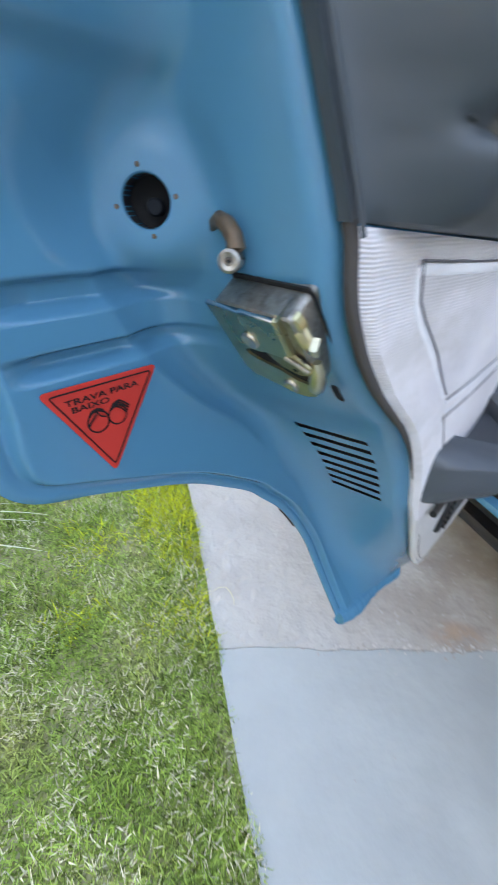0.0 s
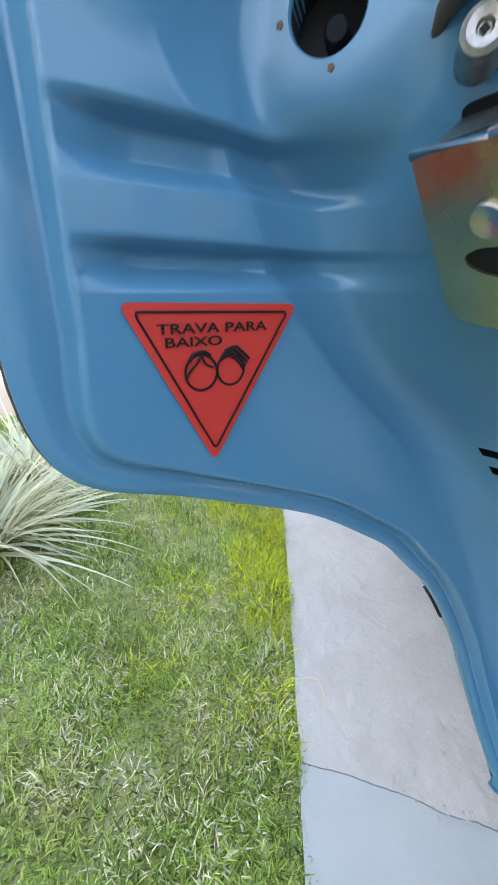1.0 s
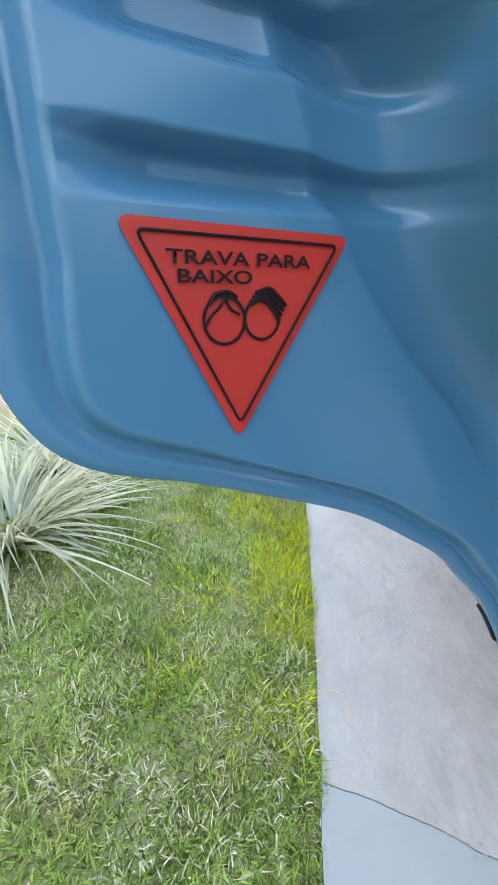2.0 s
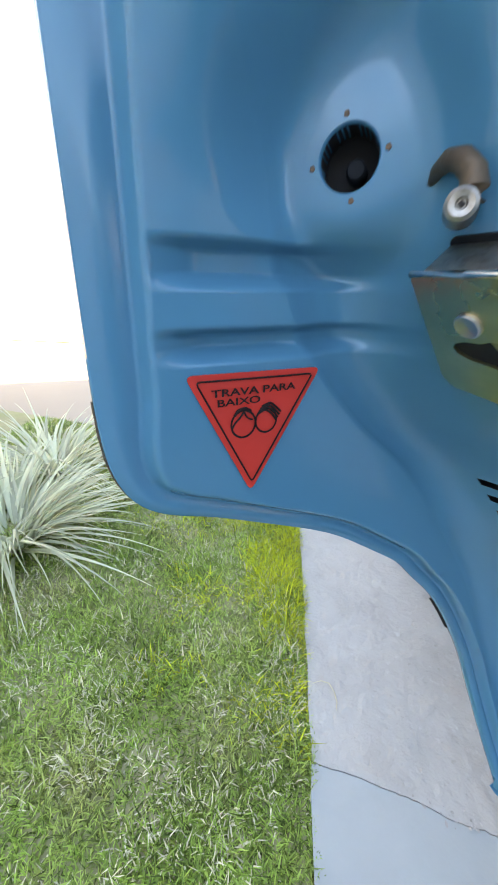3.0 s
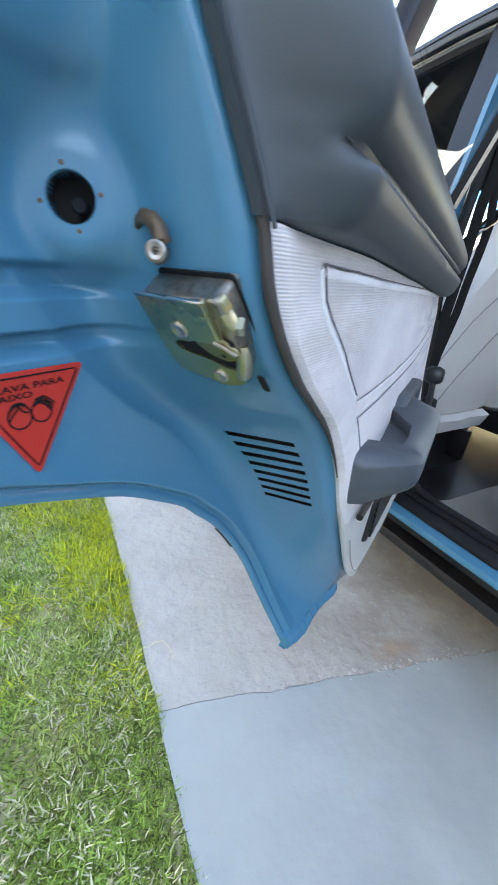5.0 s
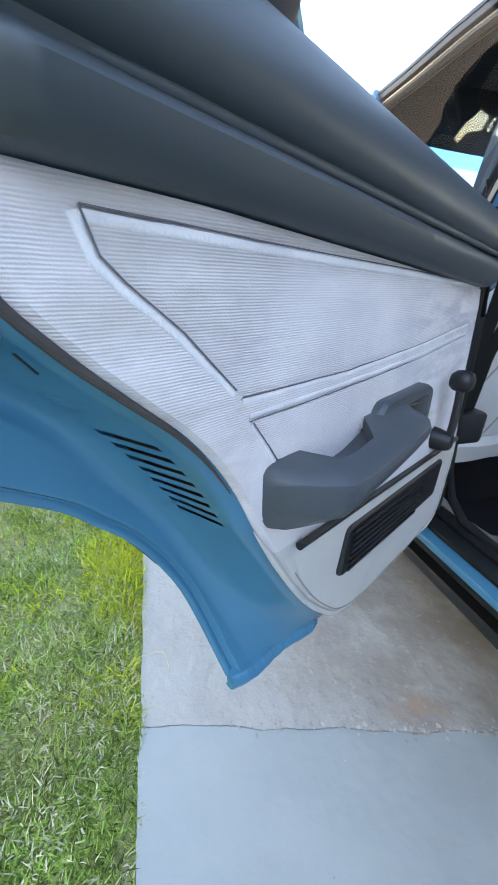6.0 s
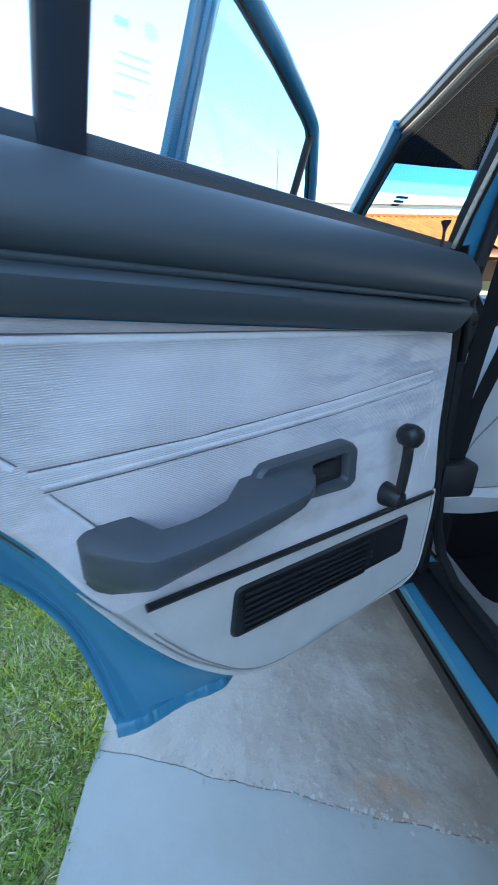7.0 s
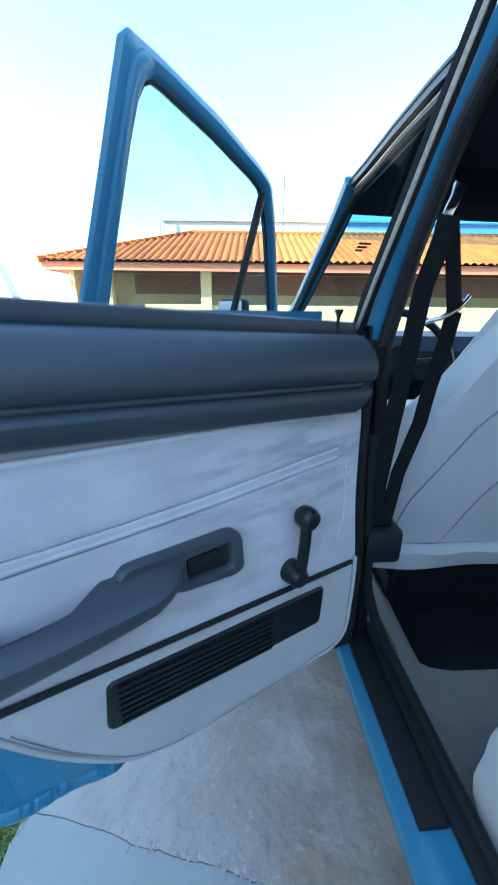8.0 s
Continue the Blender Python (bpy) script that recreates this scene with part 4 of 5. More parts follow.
for z in np.linspace(1.02, 1.30, 8):
    d, a, c = interp(z, [1.02, 1.15, 1.30], [-.236, -.150, -.070]), interp(z, [1.02, 1.30], [.050, .130]), interp(z, [1.02, 1.30], [.172, .215])
    rows.append([D(a, d - .030, z), D(a, d - .004, z), D(a + .008, d, z), D(c - .008, d, z), D(c, d - .004, z), D(c, d - .030, z)])
part("rear_post", loft(rows), PAINT, rear_door)
part("lock_pin", lathe([(.0022, -.01), (.0022, .016), (.003, .020), (.0062, .027), (.0066, .029), (.0001, .029)], 14, Matrix.Translation(D(.868, -.150, .944))), BLACK_PLASTIC, rear_door, "black lock pull pin")

# ---------------------------------------------------------------- car body around the opening
# sill, threshold plate, seals
rows = []
for y in np.linspace(-1.0, 1.05, 24):
    rows.append([(.040, y, .270), (.024, y, .282), (.0145, y, .292), (.014, y, .298), (.018, y, .306), (.030, y, .311), (.042, y, .314), (.060, y, .316), (.085, y, .318), (.118, y, .322)])
part("sill", grid(rows), PAINT, car, "sky blue painted door sill")
part("sill_trim", box(.0795, .116, -.95, .02, .319, .334, .005), RUBBER, car, "black rubber strip inside the sill")
part("sill_flange", box(.020, .040, -1.0, 1.05, .270, .288, .004), RUBBER, car, "black strip below the sill")
part("scuff_plate", box(.037, .080, -.318, .06, .314, .3255, .003), RUBBER, car, "black rubber scuff plate")
seal = [(.106, y, .336) for y in np.linspace(-.9, -.12, 12)] + [(.100, -.06, .345), (.080, -.03, .39), (.060, -.02, .46), (.042, -.02, .60), (.030, -.02, .78), (.028, -.02, .92), (.058, -.012, 1.05), (.103, 0, 1.20), (.160, .01, 1.33)]
part("door_seal", tube(seal, .010, 10), RUBBER, car, "black rubber door seal")
# centre pillar: painted above the belt, black clad below
def pillar(levels, prof):
    return loft([[(x + a, y + c, z) for a, c in prof] for z, x, y in levels])


BLADE = [(0, -.01), (.006, .006), (.050, .030), (.055, .020), (.036, -.012)]
part("centre_pillar", pillar(((.90, -.009, .005), (1.02, .017, .013), (1.18, .070, .025), (1.345, .140, .04)), BLADE), PAINT, car, "sky blue door pillar")
part("pillar_cladding", pillar(((.30, .006, -.004), (.60, -.010, -.004), (.905, -.010, .001)), [(a, c - (.004 if c < 0 else 0)) for a, c in BLADE]), BLACK_PLASTIC, car, "black cladding on the lower pillar")
rings = []
for z, x, y in ((.30, .060, .0), (.60, .046, .0), (.92, .032, .005), (1.05, .062, .013), (1.18, .104, .025), (1.345, .17, .04)):
    rings.append([(x, y - .006, z), (x, y + .08, z), (x + .022, y + .07, z), (x + .025, y + .005, z)])
part("pillar_trim", loft(rings), BLACK_PLASTIC, car, "black inner trim of the pillar")
# Darker copy of the body paint: the roof edge's shade is in its colour.
SHADED_PAINT = material("body_paint_in_shade", (0.018, 0.032, 0.055), rough=0.4, vary=0.1, coat=0.3)
# roof, rails, windscreen pillar
rows = []
for i, y in enumerate(np.linspace(-1.6, .68, 20)):
    f = smooth(y, .2, .68)
    rows.append([(.163, y, 1.347 - .030 * f), (.172, y, 1.362 - .03 * f), (.21, y, 1.377 - .032 * f), (.40, y, 1.400 - .036 * f), (.80, y, 1.412 - .04 * f), (1.2, y, 1.400 - .036 * f), (1.41, y, 1.37 - .03 * f), (1.44, y, 1.34 - .03 * f)])
part("roof", grid(rows), PAINT, car, "sky blue steel roof")
part("drip_rail", bar([(.158, y, 1.347 - .030 * smooth(y, .2, .68)) for y in np.linspace(-1.6, .665, 16)], .014, .026, side=(1, 0, 0)), SHADED_PAINT, car, "drip rail, its shade put into a darker blue")
part("drip_trim", bar([(.150, y, 1.351 - .030 * smooth(y, .2, .68)) for y in np.linspace(-1.6, .655, 16)], .004, .006, side=(1, 0, 0)), SHADED_PAINT, car)
part("rail_bright_trim", tube([(.166, y, 1.332 - .030 * smooth(y, .2, .68)) for y in np.linspace(-1.4, .66, 14)], .0022, 6), STEEL, car, "thin bright trim line")
rows = [[(.185, y, 1.330 - .03 * f), (.40, y, 1.362 - .03 * f), (.8, y, 1.372 - .03 * f), (1.2, y, 1.362 - .03 * f), (1.42, y, 1.33 - .03 * f)] for y, f in ((-1.6, 0), (-.5, 0), (.2, 0), (.45, .4), (.62, 1))]
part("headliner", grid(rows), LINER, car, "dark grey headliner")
part("roof_rail", bar([(.180, y, 1.333 - .03 * smooth(y, .2, .68)) for y in np.linspace(-1.4, .63, 14)], .028, .030, side=(1, 0, 0)), SHADED_PAINT, car)
part("rail_seal", tube([(.172, y, 1.317 - .03 * smooth(y, .2, .68)) for y in np.linspace(-1.4, .64, 14)] + [(.160, .72, 1.235), (.110, 1.03, 1.00), (.094, 1.13, .925)], .009, 8), RUBBER, car)
for mx in (False, True):
    def fl(x):
        return 1.60 - x if mx else x
    pil = [(fl(.165), .64, 1.322), (fl(.158), .73, 1.255), (fl(.118), 1.00, 1.045), (fl(.085), 1.20, .90), (fl(.07), 1.3, .83)]
    part("windscreen_pillar", bar(pil, .055, .035, side=(1, 0, 0)), PAINT, car)
    part("screen_seal", tube([(x + (.03 if not mx else -.03), y + .004, z) for x, y, z in pil], .008, 8), RUBBER, car)
# windscreen with its shade band and sticker
def screen(u, v):
    """u across, v from the foot up."""
    return (.11 + .07 * v + u * (1.38 - .14 * v), 1.24 - .58 * v - .05 * math.sin(math.pi * u) * -1, .885 + .43 * v)


part("windscreen", grid([[screen(u, v) for u in np.linspace(0, 1, 13)] for v in np.linspace(0, .74, 8)]), GLASS_TINT, car, "tinted windscreen")
part("shade_fade", grid([[screen(u, v) for u in np.linspace(0, 1, 13)] for v in (.74, .80)]), GLASS_BAND_PALE, car)
part("shade_band", grid([[screen(u, v) for u in np.linspace(0, 1, 13)] for v in np.linspace(.80, 1, 3)]), GLASS_BAND, car, "deep blue shade band of the windscreen")
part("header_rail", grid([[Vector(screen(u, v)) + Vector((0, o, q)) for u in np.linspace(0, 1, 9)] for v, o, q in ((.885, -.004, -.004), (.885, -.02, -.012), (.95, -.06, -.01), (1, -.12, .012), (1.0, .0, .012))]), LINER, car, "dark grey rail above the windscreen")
for x in (.30, .92):
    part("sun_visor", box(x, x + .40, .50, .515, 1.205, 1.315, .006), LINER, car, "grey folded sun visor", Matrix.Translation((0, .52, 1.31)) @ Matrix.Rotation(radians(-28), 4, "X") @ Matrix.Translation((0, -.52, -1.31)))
for k, (v, w) in enumerate(((.722, .036), (.700, .030), (.680, .022))):
    part("film_bar", grid([[Vector(screen(u, q)) + Vector((0, -.006, -.006)) for u in (.075, .075 + w)] for q in (v, v + .013)]), GREY_PLASTIC, car)
part("scuttle", box(.06, 1.54, 1.26, 2.3, .62, .79, .03), PAINT, car, "sky blue bonnet and scuttle")
rings = [[(x, .98, .60), (x, .90, .70), (x, .90, .82), (x, .96, .875), (x, 1.10, .89), (x, 1.22, .88), (x, 1.22, .55)] for x in (.12, .3, .8, 1.3, 1.48)]
part("dashboard", loft(rings), BLACK_PLASTIC, car, "black dashboard")
wheel = part("steering_wheel", bmesh.new(), BLACK_PLASTIC, car, "black steering wheel")
bm = bmesh.new()
SW = Matrix.Translation((.43, .74, .80)) @ Matrix.Rotation(radians(62), 4, "X")
rings = []
for k in range(40):
    a = k * math.tau / 40
    c = Vector((.19 * math.cos(a), .19 * math.sin(a), 0))
    rings.append([SW @ (c * (1 + .075 * math.cos(q)) + Vector((0, 0, .014 * math.sin(q)))) for q in (j * math.tau / 8 for j in range(8))])
rings.append(rings[0])
grid(rings, closed=True, bm=bm)
bm.to_mesh(wheel.data)
bm.free()
part("wheel_hub", lathe([(.0001, .01), (.06, .0), (.07, -.03), (.03, -.05), (.03, -.3)], 20, SW), BLACK_PLASTIC, wheel)
part("wheel_spoke", bar([SW @ Vector((-.185, 0, 0)), SW @ Vector((0, -.01, -.01)), SW @ Vector((.185, 0, 0))], .035, .014, side=(0, 0, 1)), BLACK_PLASTIC, wheel)
# far side of the cabin, rear bulkhead, floor
bm = box(1.50, 1.56, -1.5, 1.2, .25, .90, .02)
part("far_side", bm, PAD, car, "dark inner side of the far doors")
part("far_pillar", bar([(1.53, 0, .88), (1.42, .03, 1.34)], .09, .05, side=(0, 1, 0)), PAINT, car)
rows = []
for y in np.linspace(-1.3, -.07, 30):
    r = []
    for x, z in ((.112, .330), (.135, .312), (.19, .275), (.24, .262), (.45, .258), (.66, .262), (.74, .30), (.80, .33), (.86, .30), (.95, .262), (1.49, .258)):
        bump = .020 * smooth(y, -.16, -.08) * (1 if x < .5 else 0)
        r.append((x, y, z + bump + .003 * math.sin(17 * y + 9 * x)))
    rows.append(r)
part("carpet", grid(rows), CARPET, car, "worn grey carpet on the floor")
rows = []
for y in np.linspace(-.075, .26, 12):
    f = smooth(y, -.075, .20)
    rows.append([(.128, y, .325), (.150, y, .318 + .03 * f), (.172, y, .302 + .02 * f), (.186 - .02 * f, y, .27), (.190 - .03 * f, y, .20)])
part("carpet_side", grid(rows), CARPET, car, "worn grey carpet turned up beside the sill")
# Added black block: gives the dark void below the seat.
part("under_seat_shade", box(.20, .66, .16, .60, .20, .40, .01), BLACK_PLASTIC, car, "black box standing in for the shade under the front seat")
# Floor in black, so the front footwell's shade is in its colour.
part("floor_pan", box(.05, 1.55, -1.4, 1.2, .18, .215, .01), BLACK_PLASTIC, car)


def seat_loft(profile, x0, x1, crown, taper=0.0, n=16):
    """A padded body: the side profile (y, z) swept across, edges rolled in."""
    cy, cz = sum(p[0] for p in profile) / len(profile), sum(p[1] for p in profile) / len(profile)
    rings = []
    for k in range(n + 1):
        f = k / n
        e = max(0, 1 - min(f, 1 - f) / .12)
        g = 1 - crown * (1 - math.sqrt(max(0, 1 - e * e)))
        x = x0 + (x1 - x0) * f
        rings.append([(x + (taper * interp(z, [.46, .68, .79, .85, .957, 1.05], [0, 0, .022, .058, .118, .17]) * (1 - 2 * f)), cy + (y - cy) * g, cz + (z - cz) * g) for y, z in profile])
    return loft(rings)


def smooth_loop(pts, n=4):
    out = []
    k = len(pts)
    for i in range(k):
        p0, p1, p2, p3 = (Vector((*pts[(i + o) % k], 0)) for o in (-1, 0, 1, 2))
        for j in range(n):
            t = j / n
            v = .5 * ((2 * p1) + (p2 - p0) * t + (2 * p0 - 5 * p1 + 4 * p2 - p3) * t * t + (3 * p1 - p0 - 3 * p2 + p3) * t ** 3)
            out.append((v.x, v.y))
    return out


def front_seat(x0, name_label):
    back = smooth_loop([(.12, .46), (.10, .50), (.055, .66), (.005, .85), (-.035, 1.00), (-.03, 1.04), (.03, 1.045), (.065, 1.00), (.10, .85), (.17, .66), (.25, .50), (.22, .45)])
    seat = part("front_seat", seat_loft(back, x0, x0 + .50, .22, 1.0), SEAT_VINYL, car, name_label)
    cush = smooth_loop([(.14, .38), (.14, .47), (.22, .50), (.45, .50), (.62, .52), (.66, .48), (.64, .38), (.4, .36)])
    part("seat_cushion", seat_loft(cush, x0, x0 + .50, .25), SEAT_VINYL, seat)
    head = smooth_loop([(-.065, 1.09), (-.075, 1.17), (-.06, 1.245), (-.02, 1.26), (.02, 1.235), (.035, 1.16), (.02, 1.09), (-.02, 1.075)])
    part("headrest", seat_loft(head, x0 + .12, x0 + .38, .5), PAD, seat, "dark padded headrest")
    for x in (x0 + .20, x0 + .30):
        part("headrest_post", tube([(x, .0, 1.02), (x, -.02, 1.10)], .006, 8), CHROME, seat)
    skirt = [[(x, .115 - .006 * math.sin(x * 31), .462), (x, .088 + .004 * math.sin(x * 40), .45), (x, .100 + .005 * math.sin(x * 23), .405 + .004 * math.sin(x * 17))] for x in np.linspace(x0 + .005, x0 + .49, 24)]
    part("seat_skirt", grid(skirt), SEAT_VINYL, seat, "loose vinyl flap below the backrest")
    for x in (x0 + .06, x0 + .44):
        part("seat_rail", box(x - .012, x + .012, .10, .66, .27, .385, .003), BLACK_PLASTIC, seat)
    for pts in ([(.03, .47), (.05, .60), (.13, .78), (.26, .93)], [(.16, .465), (.20, .60), (.27, .74), (.36, .80), (.42, .80)]):
        path = []
        for k in range(24):
            t = k / 23 * (len(pts) - 1)
            i = min(int(t), len(pts) - 2)
            x, z = (pts[i][j] + (pts[i + 1][j] - pts[i][j]) * (t - i) for j in (0, 1))
            yb = interp(z, [.46, .50, .66, .85, 1.0], [.112, .098, .053, .003, -.037])
            path.append((x0 + x, yb + .0005, z))
        part("seam", tube(path, .0018, 6), material("seam_thread", (.34, .34, .36), rough=.8), seat)
    return seat


front_seat(.118, "light grey vinyl front seat with stitched back")
front_seat(.915, "light grey vinyl front passenger seat")
# rear seat cushion just inside the opening
cush = smooth_loop([(-.27, .30), (-.238, .42), (-.265, .50), (-.44, .53), (-.80, .50), (-1.0, .48), (-1.0, .30), (-.6, .28)])
part("rear_seat", seat_loft(cush, .125, 1.46, .15), SEAT_VINYL, car, "light grey vinyl rear seat cushion")
back = smooth_loop([(-.92, .48), (-.95, .7), (-1.05, .98), (-1.16, 1.0), (-1.18, .8), (-1.1, .46)])
part("rear_backrest", seat_loft(back, .20, 1.42, .15), SEAT_VINYL, car)

# seat belt: anchor, strap to the reel, strap to the tongue, reel box
part("belt_anchor", bar([(.114, -.004, 1.140), (.110, -.008, 1.122), (.103, -.010, 1.108), (.100, -.008, 1.096)], .016, .005, side=(1, 0, .2)), CHROME, car, "bent chromed belt anchor plate")
part("belt_guide", bar([(.094, -.012, .956), (.112, -.020, .962), (.138, -.018, .976), (.156, -.010, .994)], .010, .006, side=(0, 1, 0)), CHROME, car)
def strap(path, name, wide=.024):
    part(name, bar(path, wide, .0025, side=(1, -.15, 0), bevel=.2), BELT, car, "black seat belt webbing")
strap([(.102, -.012, 1.100), (.096, -.018, 1.070), (.078, -.020, 1.004), (.070, -.022, .907), (.060, -.022, .798), (.053, -.020, .686), (.055, -.015, .600)], "seat_belt", .028)
strap([(.110, -.006, 1.098), (.120, -.006, 1.060), (.138, -.010, .972)], "belt_loop", .022)
strap([(.138, -.010, .972), (.133, -.010, .927), (.120, -.010, .852), (.114, -.010, .794), (.090, -.010, .70), (.080, -.008, .590)], "seat_belt")
part("belt_reel", box(.040, .110, -.036, .03, .525, .595, .010), BLACK_PLASTIC, car, "black belt reel housing")

# wheels and rear wing, behind and beside the walk
for wx, wy in ((.10, 1.62), (1.50, 1.62), (.10, -1.02), (1.50, -1.02)):
    wm = Matrix.Translation((wx, wy, .282)) @ Matrix.Rotation(radians(90), 4, "Y")
    w = part("wheel", lathe([(.17, -.07), (.20, -.085), (.26, -.085), (.278, -.065), (.282, -.03), (.282, .03), (.278, .065), (.26, .085), (.20, .085), (.17, .07)], 40, wm), RUBBER, car, "black tyre on a steel wheel")
    part("rim", lathe([(.0001, -.03), (.05, -.035), (.09, -.02), (.15, -.05), (.172, -.072)], 32, wm), STEEL, w)
wing = [(-.97, .95), (-2.0, .93), (-2.05, .35)] + [(-1.02 - .34 * math.cos(a), .30 + .34 * math.sin(a)) for a in np.linspace(0, math.pi * .80, 14)]
part("rear_wing", plate(wing, lambda a, c, h: (.02 + h, a, c), .02, .004), PAINT, car)


def side_panel(y0, y1, z_front, arches):
    """Outline of a body side with its wheel arches, from the back lower corner."""
    out = [(y0, .30), (y0, .93), (-1.2, .95), (1.2, .90), (y1 - .05, z_front), (y1, .55), (y1, .30)]
    for c in sorted(arches, reverse=True):
        out += [(c + .34 * math.cos(a), .30 + .34 * math.sin(a)) for a in np.linspace(0, math.pi, 16)]
    return out


part("far_body_side", plate(side_panel(-2.05, 2.36, .76, (-1.02, 1.62)), lambda a, c, h: (1.57 + h, a, c), .02), PAINT, car)
wing = [(1.03, .30), (1.03, .79), (2.30, .75), (2.36, .55), (2.36, .30)] + [(1.62 + .34 * math.cos(a), .30 + .34 * math.sin(a)) for a in np.linspace(0, math.pi, 16)]
part("front_wing", plate(wing, lambda a, c, h: (.03 + h, a, c), .02, .004), PAINT, car)
part("boot", box(.04, 1.57, -2.05, -1.30, .34, .93, .04), PAINT, car)
part("front_panel", box(.05, 1.55, 2.28, 2.36, .36, .76, .02), BLACK_PLASTIC, car)
for y, s in ((-2.09, -1), (2.40, 1)):
    part("bumper", bar([(.02, y - s * .10, .42), (.10, y, .42), (1.50, y, .42), (1.58, y - s * .10, .42)], .05, .10, side=(0, 1, 0)), BLACK_PLASTIC, car, "black bumper")
part("rear_window", grid([[(.22 + 1.16 * f - .06 * (1 - 2 * f) * q, -1.60 - .33 * q, 1.365 - .43 * q) for f in np.linspace(0, 1, 5)] for q in np.linspace(0, 1, 4)]), GLASS_TINT, car)
for x0, x1 in ((.19, .10), (1.41, 1.50)):
    part("rear_pillar", bar([(x0, -1.58, 1.36), (x1, -1.95, .93)], .09, .035, side=(1, 0, 0)), PAINT, car)
part("rear_side_window", bar([(.06, -1.05, .95), (.17, -1.35, 1.33)], .08, .04, side=(0, 1, 0)), PAINT, car)

# ---------------------------------------------------------------- front door, ajar ahead of the rear one
fd = part("front_door", box(.0, .045, -.97, -.02, .362, .895, .02), PAINT, car, "open sky blue front door", FRONT_DOOR)


def fx(z):
    return .025 + max(0, z - .93) * .34


part("trim_panel", box(.044, .07, -.98, -.08, .40, .86, .012), CLOTH, fd)
part("belt_rail", box(.04, .10, -.95, -.06, .82, .90, .025), PAD, fd)
# window frame: pairs of points on its outer and inner edge, (y, z)
FRAME = [((-.947, .895), (-.883, .895)), ((-.941, .968), (-.881, .965)), ((-.928, 1.107), (-.878, 1.107)), ((-.916, 1.24), (-.873, 1.24)), ((-.910, 1.318), (-.866, 1.300)), ((-.906, 1.362), (-.856, 1.324)), ((-.898, 1.371), (-.838, 1.334)), ((-.83, 1.368), (-.805, 1.333)), ((-.656, 1.353), (-.639, 1.315)), ((-.455, 1.322), (-.455, 1.287)), ((-.390, 1.308), (-.418, 1.278)), ((-.345, 1.290), (-.393, 1.262)), ((-.258, 1.191), (-.322, 1.191)), ((-.043, .938), (-.113, .939)), ((-.008, .895), (-.078, .895))]
SECTION = [(0, -.010), (0, .002), (.07, .013), (.16, .016), (.46, .018), (.55, .016), (.60, .007), (.95, .005), (1, .001), (1, -.010)]
rings = []
for k in range(len(FRAME) * 4 - 3):
    i, f = min(k // 4, len(FRAME) - 2), k / 4 - min(k // 4, len(FRAME) - 2)
    (oy, oz), (iy, iz) = (tuple(FRAME[i][e][c] * (1 - f) + FRAME[i + 1][e][c] * f for c in (0, 1)) for e in (0, 1))
    rings.append([(fx(iz + (oz - iz) * q) + h, iy + (oy - iy) * q, iz + (oz - iz) * q) for q, h in SECTION])
part("window_frame", loft(rings), PAINT, fd, "sky blue pressed steel window frame")
part("glass_run", tube([(fx(iz) + .001, iy - .001 * (1 if iy > -.8 else -1), iz - .002) for _, (iy, iz) in FRAME], .0032, 8), RUBBER, fd)
part("vent_bar", bar([(fx(.93), -.381, .93), (fx(1.275), -.396, 1.275)], .018, .020, side=(0, 1, 0)), BLACK_PLASTIC, fd, "black upright of the quarter light")
bm = bmesh.new()
bm.faces.new([bm.verts.new((fx((oz + iz) / 2) - .004, (oy + iy) / 2, (oz + iz) / 2)) for (oy, oz), (iy, iz) in FRAME])
part("window_glass", bm, GLASS_TINT, fd, "wound-up tinted window glass")
mir = part("door_mirror", box(-.14, -.02, -.22, -.17, .925, 1.01, .018), BLACK_PLASTIC, fd, "black door mirror")
part("mirror_glass", box(-.130, -.030, -.223, -.220, .935, 1.0, .001), MIRROR, mir)
part("mirror_arm", box(-.03, .03, -.21, -.18, .905, .94, .008), BLACK_PLASTIC, mir)

# ---------------------------------------------------------------- ground
ground = part("ground", grid([[(x, y, -.045) for x in (-300, -20, 0, 20, 300)] for y in (-300, -20, 0, 20, 300)]), SOIL)
tagged(ground, "bare earth under the lawn and beyond", "ground", kind="structure")
H0 = Vector((.506, .816))
FW, RT = Vector((-.2999, .954)), Vector((.954, .2999))


def grass_edge(y):
    """x of the lawn's right border at a given y."""
    return interp(y, [-3, .268, .382, .53, .70, .996, 1.321, 2.0], [.95, .002, -.030, -.066, -.112, -.195, -.290, -.50]) + .0015 * math.sin(y * 37) + .002 * noise.noise((y * 30, 0, 1)) + .002 * noise.noise((y * 90, 0, 1))


def joint(x):
    return .532 + .028 * (x + .05) * .8 + .0025 * math.sin(x * 23) + .0012 * math.sin(x * 57 + 1) + .0035 * noise.noise((x * 60, 0, 5)) * smooth(x, .0, .25) + .0016 * noise.noise((x * 170, 0, 8))


drive = tagged(new("driveway"), "grey-blue painted concrete driveway with a cracked joint", "driveway", kind="structure")
xs = np.concatenate([np.linspace(0, .9, 120), np.linspace(.92, 3.2, 20)])
rows = []
for f in np.linspace(0, 1, 14):
    row = []
    for x in xs:
        y1 = joint(x - .07) - .0008
        y = -3 + (y1 + 3) * (1 - (1 - f) ** 1.6)
        xx = grass_edge(y) + x
        z = 0 if f < 1 else -.002
        row.append((xx, (y if f < 1 else joint(xx) - .0008), z))
    rows.append(row)
rows.append([(x, y + .0002, -.035) for x, y, z in rows[-1]])
part("slab", grid(rows), CONCRETE, drive)
rows = []
